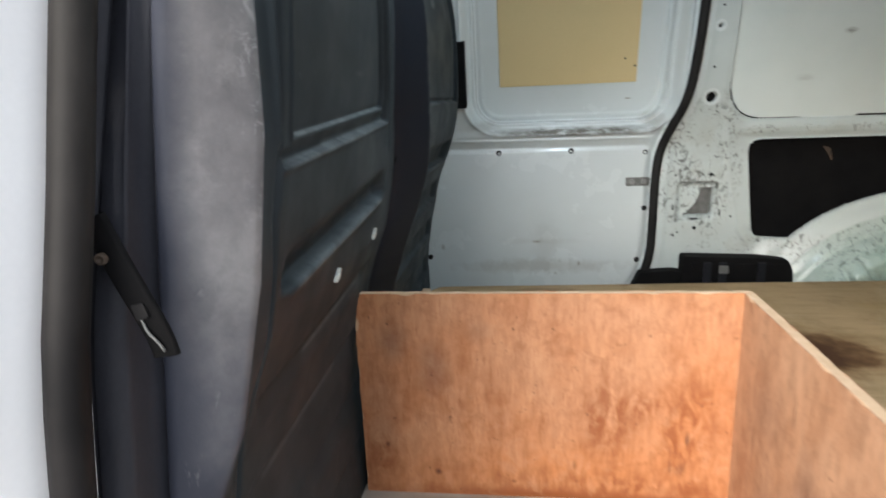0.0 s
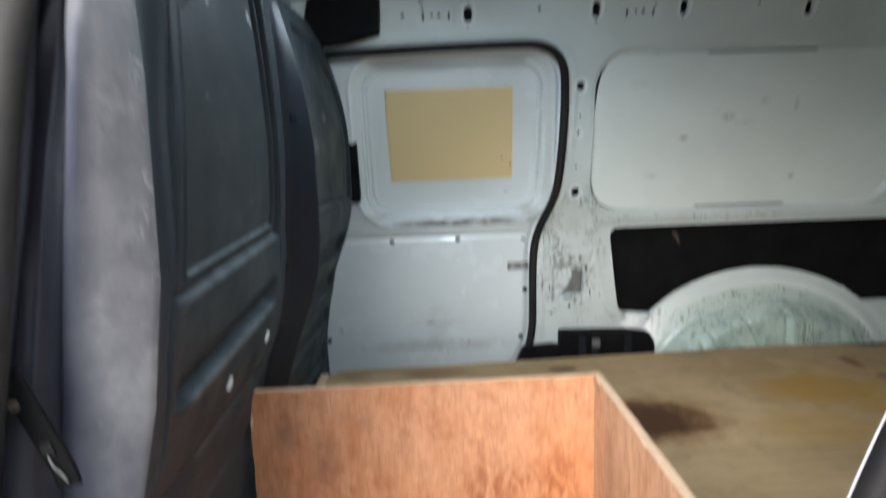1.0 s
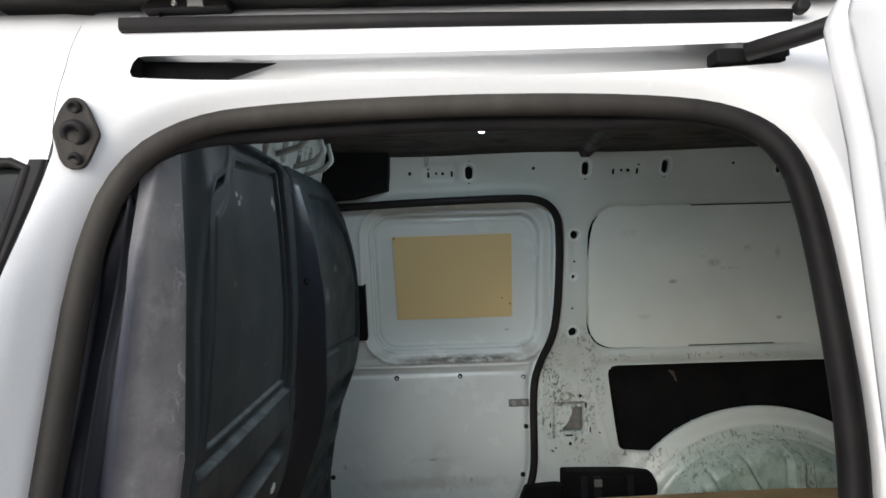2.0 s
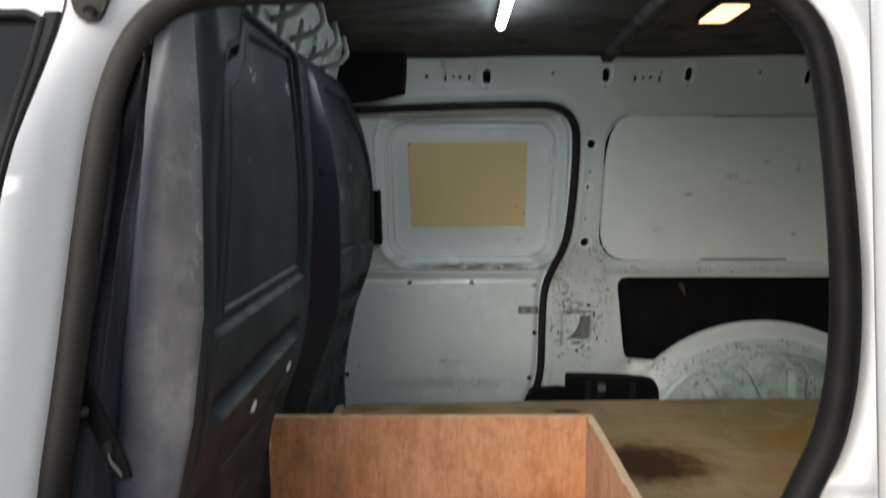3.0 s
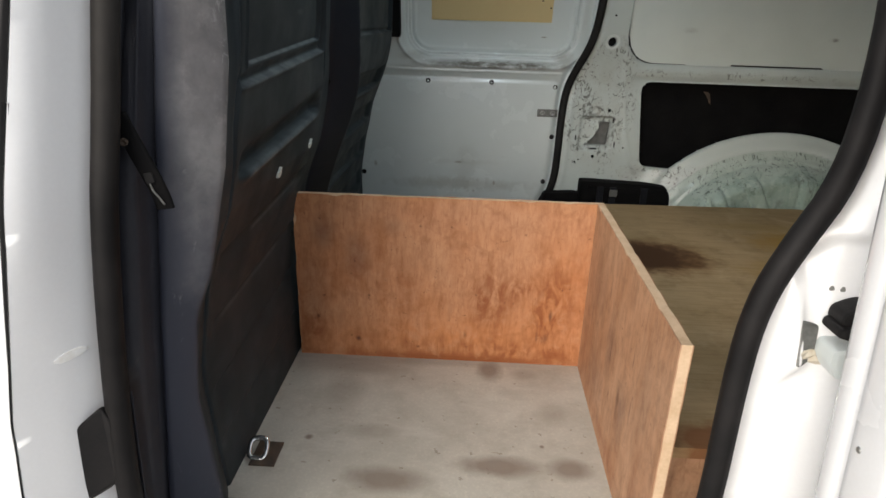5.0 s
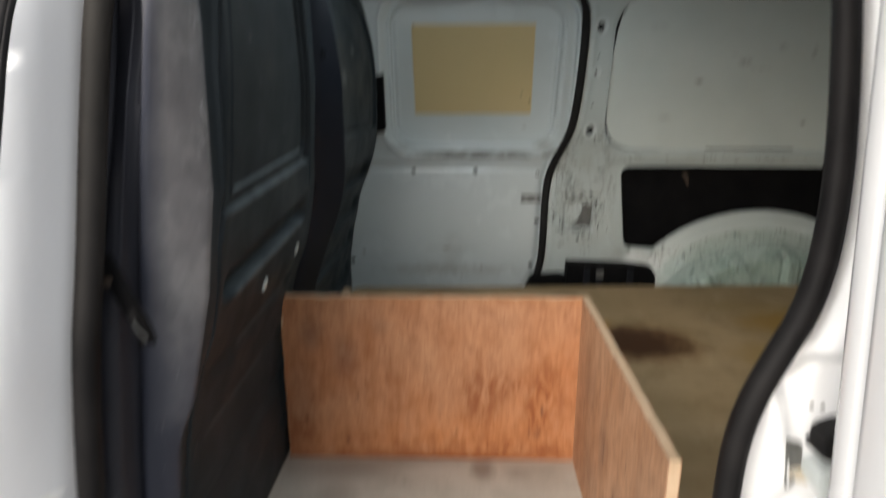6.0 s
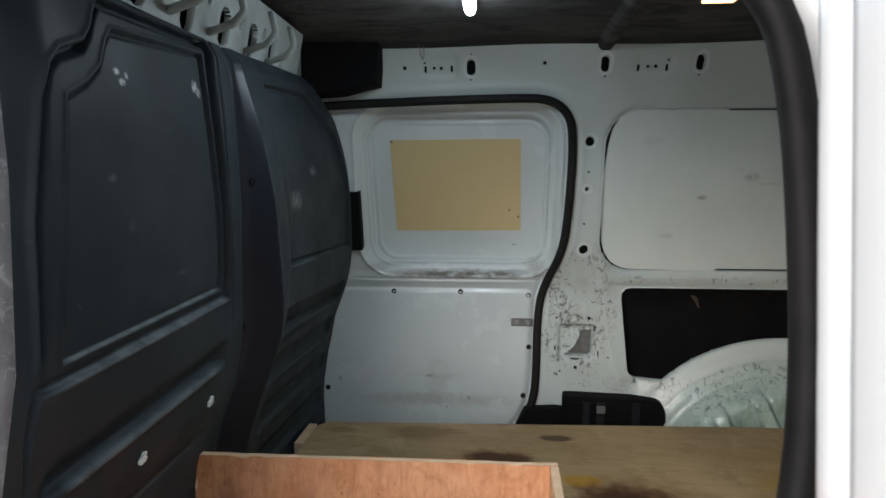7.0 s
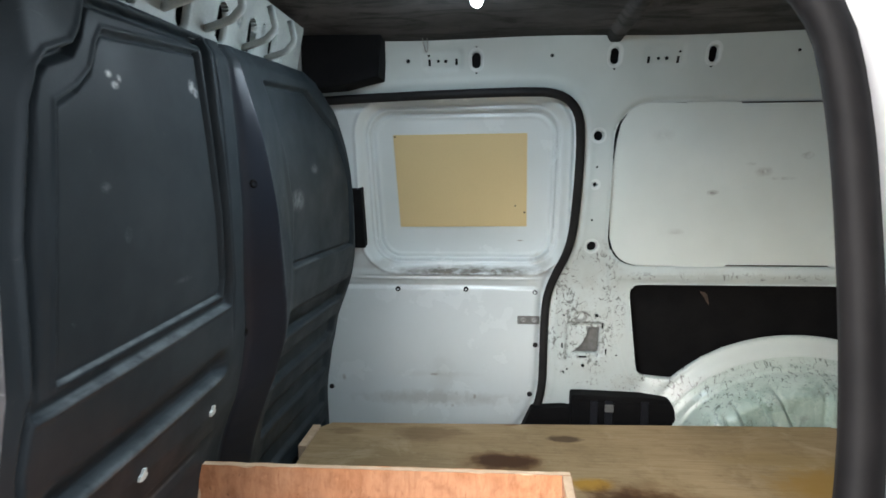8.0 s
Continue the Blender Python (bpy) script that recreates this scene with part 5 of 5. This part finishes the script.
# ---- lamps in the roof ----
led = empty("ceiling_lamp", (0, 0, 0), label="slim white LED tube lamp, lit, on the roof lining", category="lamp")
tube = [(0.344, y, 1.866) for y in (0.99, 1.0, 1.34, 1.352, 1.358)]
rim = part("rim", box(0.330, 0.358, 0.985, 1.362, 1.868, 1.884, 0.003), M["panel_white"], led)
lens = sweep("lens", tube, oval(0.0122, 0.0112, 16), False, (0, 0, 1))
for v in lens.vertices:
    if v.co.y > 1.345 or v.co.y < 0.995:
        k = 0.5 if v.co.y > 1.355 or v.co.y < 0.995 else 0.85
        v.co.x, v.co.z = 0.344 + (v.co.x - 0.344) * k, 1.866 + (v.co.z - 1.866) * k
part("lens", lens, M["led"], rim, "lit white tube")
pl = new("led_light", bpy.data.lights.new("led_light", "AREA"))
pl.data.shape, pl.data.size, pl.data.size_y = "RECTANGLE", 0.03, 0.34
pl.data.energy, pl.data.color = 0.72, (0.76, 0.92, 1.0)
pl.location = (0.344, 1.175, 1.850)
globe = new("led_glow", bpy.data.lights.new("led_glow", "POINT"))
globe.data.energy, globe.data.color, globe.data.shadow_soft_size = 0.24, (0.76, 0.92, 1.0), 0.02
globe.location = (0.344, 1.24, 1.828)
dl = empty("dome_lamp", (0, 0, 0), label="rectangular interior lamp with warm lit lens", category="lamp")
housing = part("housing", box(0.812, 0.888, 1.205, 1.345, 1.870, 1.888, 0.006), M["black"], dl)
part("lens", box(0.818, 0.882, 1.213, 1.335, 1.864, 1.873, 0.004), M["warm"], housing, "warm glowing lens")

# ---- hook rail over the bulkhead ----
rack = empty("hook_rail", (0, 0, 0), label="white metal rail with holes and bent hooks above bulkhead", category="hook rail")


def rack_holes():
    return [stadium(y, z, 0.020, 0.014) for y, z in ((0.82, 1.77), (0.955, 1.768), (1.085, 1.774), (1.212, 1.778), (1.32, 1.79))] + [stadium(y, z, 0.007, 0.009) for y, z in ((1.15, 1.80), (1.265, 1.80), (1.02, 1.81), (1.38, 1.76))]


def rack_x(z):
    return -0.095 + 0.03 * (z - 1.72) / 0.15


part("plate", grid_mesh("plate", np.arange(0.62, 1.50, 0.005), np.arange(1.728, 1.862, 0.005), lambda y, z: (rack_x(z) + 0.0 * y, y, z), rack_holes(), lip=(-0.012, 0, 0)), M["white_plastic"], rack)
part("back_plate", grid_mesh("back_plate", np.arange(0.6, 1.53, 0.05), np.arange(1.728, 1.90, 0.05), lambda y, z: (-0.125 + 0.0 * y, y, z)), M["dark"], rack)
for y in (0.89, 1.02, 1.17, 1.28):
    pts = [(-0.09, y + 0.012, 1.752), (-0.07, y + 0.010, 1.757), (-0.045, y + 0.006, 1.763), (-0.040, y + 0.005, 1.765), (-0.025, y + 0.004, 1.779), (-0.022, y + 0.004, 1.784), (-0.023, y + 0.004, 1.792), (-0.030, y + 0.003, 1.823)]
    part("hook", sweep("hook", pts, oval(0.0058, 0.0065, 10, 4), False, (0, 1, 0)), M["white_plastic"], rack, "flat white painted hook")
# ---- small things ----
for y, z in ((1.017, 1.11), (0.807, 1.10)):
    tag = empty("clip_tag", (0, 0, 0), label="torn white clip stuck in the bulkhead", category="clip", group="clips on the bulkhead")
    x = float(bulk_place(np.array(y), np.array(z))[0])
    part("clip", slab([(y - 0.008, z - 0.007), (y - 0.003, z - 0.010), (y + 0.007, z - 0.008), (y + 0.009, z - 0.001), (y + 0.004, z + 0.002), (y + 0.003, z + 0.009), (y - 0.003, z + 0.010), (y - 0.005, z + 0.003), (y - 0.010, z + 0.001)], lambda u, v, w: (x - 0.002 + w + (v - z) * 0.3, u, v), 0.006, 0.001), M["panel_white"], tag)

eye = empty("lashing_eye", (0, 0, 0), label="bright steel lashing ring in a rusty plate", category="lashing ring")
part("plate", box(-0.148, -0.102, 0.655, 0.72, 0.6005, 0.604, 0.001), M["brown_rust"], eye)
ring_pts = [(-0.138 + 0.0155 * a, 0.683 + 0.017 * b * 0.8, 0.617 + 0.012 * b) for a, b in oval(1, 1, 20, 3.2)]
part("ring", sweep("ring", ring_pts, oval(0.005, 0.0035, 10), True, (0.3, 0.6, -0.7)), M["chrome"], eye)

belt = empty("strap", (0, 0, 0), label="black webbing strap with metal end on the door post", category="strap")
sp = chaikin([(-0.166, 0.436, 1.250), (-0.158, 0.435, 1.232), (-0.147, 0.434, 1.208), (-0.137, 0.436, 1.182), (-0.131, 0.440, 1.160), (-0.129, 0.442, 1.145)], 2, False)
webbing = part("webbing", sweep("webbing", [(x + 0.003, y, z) for x, y, z in sp], oval(0.0105, 0.003, 12, 4)), M["hatch"], belt)
part("anchor", dome((-0.157, 0.431, 1.222), (0.2, -1, 0), 0.0045, 0.004, ring=0.002), M["brown_rust"], belt, "rusty brown anchor bolt")
part("buckle", slab(rounded([(-0.142, 1.187), (-0.132, 1.189), (-0.129, 1.178), (-0.139, 1.175)], 0.002), lambda u, v, w: (u, 0.434 - w, v), 0.003, 0.0008), M["rubber"], webbing, "small dull metal buckle")
part("buckle_pin", sweep("buckle_pin", chaikin([(-0.136, 0.433, 1.176), (-0.133, 0.433, 1.166), (-0.128, 0.434, 1.160), (-0.124, 0.436, 1.151)], 1, False), oval(0.0011, 0.0011, 8)), M["zinc"], webbing, "thin steel pin")
# ---- the open sliding door beside the doorway ----
door_2 = empty("door_2", (0, 0, 0), label="white sliding door, slid open beside the doorway", category="door", kind="structure")
DOOR_SECTION = [(0.95, 0.0), (0.5, 0.002), (0.03, 0.0), (0.008, -0.001), (0.002, -0.004), (0.0, -0.01), (0.0, -0.026), (0.002, -0.029), (0.006, -0.031), (0.006, -0.036), (0.001, -0.039), (-0.003, -0.043), (-0.004, -0.05),
                (-0.004, -0.085), (-0.002, -0.094), (0.006, -0.10), (0.02, -0.103), (0.5, -0.112), (0.95, -0.105)]


def open_door_y(z):
    return float(np.interp(z, [0.3, 0.5, 1.2, 1.6, 1.7, 1.8], [0.21, 0.223, 0.293, 0.334, 0.355, 0.39]))


def open_door_mesh():
    zs = np.concatenate([np.linspace(0.42, 1.70, 40), np.linspace(1.71, 1.78, 8)])
    m = len(DOOR_SECTION)
    verts, faces = [], []
    for z in zs:
        x0 = 0.558 + 0.05 * float(smooth(1.70, 1.79, z))
        y0 = open_door_y(z)
        verts += [(x0 + a, y0 + b, z) for a, b in DOOR_SECTION]
    for i in range(len(zs) - 1):
        for j in range(m):
            faces.append((i * m + j, i * m + (j + 1) % m, (i + 1) * m + (j + 1) % m, (i + 1) * m + j))
    faces += [tuple(range(m))[::-1], tuple(range((len(zs) - 1) * m, len(zs) * m))]
    return mesh_of("door_shell", verts, faces)


part("door_shell", open_door_mesh(), M["white_out"], door_2)
arm_pts = [(0.575, 0.51, 1.748), (0.625, 0.47, 1.754), (0.68, 0.42, 1.764), (0.72, 0.395, 1.772)]
part("roller_arm", sweep("roller_arm", arm_pts, oval(0.012, 0.009, 10, 4), False, (0, 0, 1)), M["rubber"], door_2, "black steel roller arm in the upper rail")
part("roller_carriage", box(0.545, 0.63, 0.517, 0.545, 1.740, 1.757, 0.003), M["dark"], door_2)
for z, r in ((1.58, 0.0025), (1.03, 0.003)):
    part("grommet", dome((0.5545, open_door_y(z) - 0.055, z), (-1, 0, 0), r, 0.0015), M["steel"], door_2)

# ---- latch on the rear door post ----
latch = empty("door_latch", (0, 0, 0), label="painted steel latch with black rubber buffer on white post", category="latch")
part("buffer", slab(rounded([(0.596, 1.080), (0.70, 1.068), (0.70, 1.112), (0.659, 1.111), (0.6135, 1.103), (0.597, 1.095)], 0.006), lambda u, v, w: (u, 0.375 - w, v), 0.03, 0.004), M["rubber"], latch, "black rubber buffer")
part("lip", slab(rounded([(0.590, 1.073), (0.632, 1.063), (0.70, 1.058), (0.70, 1.074), (0.592, 1.084)], 0.005), lambda u, v, w: (u, 0.372 - w, v), 0.034, 0.004), M["rubber"], latch)
bracket = part("bracket", slab(rounded([(0.595, 1.056), (0.594, 1.039), (0.602, 1.024), (0.617, 1.016), (0.70, 1.012), (0.70, 1.060), (0.632, 1.062)], 0.006), lambda u, v, w: (u, 0.378 - w, v), 0.034, 0.006), M["white_in"], latch, "pale painted steel striker bracket")
part("bolt", dome((0.617, 0.343, 1.030), (-0.2, -1, 0), 0.005, 0.004, ring=0.003), M["brown_rust"], bracket)
part("rust_run", slab(chaikin([(0.578, 1.038), (0.60, 1.040), (0.61, 1.026), (0.596, 1.022), (0.584, 1.027)], 1), lambda u, v, w: (u, float(near_place(np.array(u), np.array(v))[1]) + 0.0005 - w, v), 0.0015, 0), M["rust_stain"], latch, "pale rusty smear under the bracket")
# no real slot: a grey plate on the surface gives its shade
part("cut_out", slab(rounded([(0.578, 1.070), (0.596, 1.066), (0.596, 1.026), (0.577, 1.020)], 0.003), lambda u, v, w: (u, float(near_place(np.array(u), np.array(v))[1]) + 0.0012 - w, v), 0.0022, 0.0004), M["zinc"], latch, "flat grey plate for the shadowed slot in the post")
for u, v in ((0.602, 1.107), (0.611, 1.108)):
    part("paint_nick", slab(chaikin([(u - 0.003, v - 0.003), (u + 0.003, v - 0.002), (u + 0.001, v + 0.004)], 1), lambda a, b, w: (a, float(near_place(np.array(a), np.array(b))[1]) + 0.0005 - w, b), 0.0015, 0), M["zinc"], latch)

# ---- front door post: buffer, catch, paint chip, front door ----
buffer = empty("door_buffer", (0, 0, 0), label="black rubber door buffer bolted to the white post", category="buffer")


def tilt(u, v, w):
    """On the leaning post face beside the roof end of the doorway."""
    x, z = -0.165 + u, 1.669 + v
    return (x, float(near_place(np.array(-0.165 + 0.6 * u), np.array(z))[1]) - 0.003 - w, z)


pad = part("plate", slab(rounded([(-0.009, 0.040), (0.004, 0.040), (0.012, 0.028), (0.0225, 0.0), (0.015, -0.026), (0.009, -0.039), (-0.004, -0.040), (-0.012, -0.030), (-0.022, 0.002), (-0.016, 0.026)], 0.006), tilt, 0.006, 0.0015), M["seal"], buffer)
part("cup", dome(tilt(0, 0, 0.0055), (0, -1, -0.35), 0.015, 0.007, 22, ring=0.009), M["rubber"], pad, "round black rubber cup")
for v in (0.029, -0.029):
    part("bolt", dome(tilt(-0.08 * v, v, 0.0055), (0, -1, -0.35), 0.008, 0.003, 12, ring=0.002), M["rubber"], pad)

catch = empty("door_catch", (0, 0, 0), label="black plastic catch plate low on the door post", category="catch")
catch_plate = part("plate", slab(rounded([(-0.238, 0.79), (-0.192, 0.815), (-0.185, 0.905), (-0.195, 0.925), (-0.236, 0.89)], 0.008), lambda u, v, w: (u, 0.372 - w - 0.5 * max(-0.2 - u, 0), v), 0.008, 0.002), M["rubber"], catch)
part("keyhole", slab(rounded([(-0.219, 0.845), (-0.211, 0.847), (-0.212, 0.869), (-0.219, 0.869)], 0.003), lambda u, v, w: (u, 0.364 - w - 0.5 * max(-0.2 - u, 0), v), 0.001, 0.0003), M["dark"], catch_plate)

front_door = empty("front_door", (0, 0, 0), label="white front cab door, closed, with dark window", category="door", kind="structure")


def skin_y(x, z):
    return near_place(door_line(np.asarray(z, float)), np.asarray(z, float))[1] - 0.003 + 0.0 * x


def glass_edge(z):
    return door_line(z) - np.interp(z, [1.2, 1.3, 1.4, 1.5, 1.55, 1.63], [0.06, 0.03, 0.012, 0.010, 0.014, 0.020])


def strip_mesh(name, left, right, z0, z1, n, m, off=0.0):
    us = np.linspace(0, 1, n)
    return grid_mesh(name, us, np.linspace(z0, z1, m), lambda u, z: (left(z) + (right(z) - left(z)) * u, skin_y(0, z) + off + 0.006 * smooth(0.97, 1.0, u) * (off == 0), z))


part("skin", strip_mesh("skin", lambda z: -1.18 + 0 * z, lambda z: door_line(z) - 0.006, 0.26, 1.2, 60, 60), M["white_out"], front_door)
part("window_frame", strip_mesh("window_frame", glass_edge, lambda z: door_line(z) - 0.002, 1.2, 1.64, 8, 40), M["rubber"], front_door, "black rear window frame")
part("window_frame", strip_mesh("window_frame", lambda z: -1.18 + 0 * z, lambda z: door_line(z) - 0.003, 1.634, 1.86, 30, 14), M["white_out"], front_door)
part("window", strip_mesh("window", lambda z: -1.18 + 0 * z, lambda z: glass_edge(z) + 0.005, 1.19, 1.64, 12, 20, 0.008), M["glass_dark"], front_door, "dark window glass")
edge_path = [(float(glass_edge(z)), float(skin_y(0, z)) + 0.002, z) for z in np.linspace(1.2, 1.63, 12)] + [(-0.225, float(skin_y(0, 1.637)), 1.637), (-0.9, float(skin_y(0, 1.637)), 1.637)]
part("window_trim", sweep("window_trim", edge_path, oval(0.0055, 0.0045, 8)), M["rubber"], front_door, "black window trim")
part("edge_return", grid_mesh("edge_return", np.linspace(0, 1, 6), np.linspace(0.26, 1.86, 40), lambda u, z: (door_line(z) - 0.006 - 0.01 * u, skin_y(0, z) + 0.02 + 0.09 * u, z)), M["white_out"], front_door)
part("jamb_return", grid_mesh("jamb_return", np.linspace(0, 1, 6), np.linspace(0.24, 1.92, 40), lambda u, z: (door_line(z) - 0.001 - 0.022 * u, near_place(door_line(z), z)[1] + 0.07 * u, z)), M["white_out"], wall_near)
gap = part("gap_seal", sweep("gap_seal", [(float(door_line(z)) - 0.003, float(near_y(z)) - 0.06 * float(smooth(1.9, 1.7, z)), z) for z in np.linspace(0.3, 1.27, 24)], oval(0.006, 0.006, 8)), M["dark"], front_door, "dark gap seal")

# ---- roof edge ----
strip = part("roof_strip", sweep("roof_strip", [(-0.155, 0.565, 1.818), (0.2, 0.567, 1.817), (0.66, 0.565, 1.811)], oval(0.009, 0.008, 10, 3), False), M["rubber"])
tagged(strip, "black rubber roof gutter strip over the doorway", "gutter strip", kind="structure")
knob = part("strip_end", dome((0.668, 0.558, 1.818), (0, -1, 0), 0.009, 0.012), M["rubber"], strip)
chip = part("paint_chip", slab(chaikin([(-0.223, 0.996), (-0.216, 1.003), (-0.204, 1.003), (-0.203, 0.994), (-0.216, 0.991)], 1), lambda u, v, w: (u, float(near_place(np.array(u), np.array(v))[1]) + 0.001 - w, v), 0.0045, 0.001), M["chip"], wall_near, "pale chip in the paint")
wire = part("wire", sweep("wire", chaikin([(0.19, 1.66, 1.885), (0.196, 1.69, 1.85), (0.2, 1.705, 1.835), (0.206, 1.70, 1.85), (0.204, 1.66, 1.884)], 2, False), oval(0.0012, 0.0012, 6)), M["steel"])
tagged(wire, "thin grey wire looped down from the roof lining", "wire")
part("rust_mark", slab(chaikin([(1.02, 1.15), (1.035, 1.135), (1.055, 1.10), (1.05, 1.125), (1.045, 1.145)], 1), lambda u, v, w: (u, float(far_y(v)) + 0.0485 - w, v), 0.001, 0), M["brown_rust"], wall_far, "rusty brown smear")

# ---- foot of a roof bar over the gutter ----
foot = empty("roof_bar_foot", (0, 0, 0), label="black roof bar foot clamped above the gutter strip", category="roof bar")
clamp = part("clamp", slab(rounded([(-0.146, 1.849), (-0.037, 1.853), (-0.052, 1.90), (-0.122, 1.90)], 0.004), lambda u, v, w: (u, 0.59 + w + 0.6 * (v - 1.849), v), 0.05, 0.003), M["rubber"], foot)
part("bolt", dome((-0.103, 0.594, 1.857), (0, -1, 0.3), 0.004, 0.003, ring=0.001), M["steel"], clamp)
part("maker_plate", box(-0.086, -0.066, 0.590, 0.600, 1.852, 1.861, 0.001), M["zinc"], clamp, "small pale metal plate")
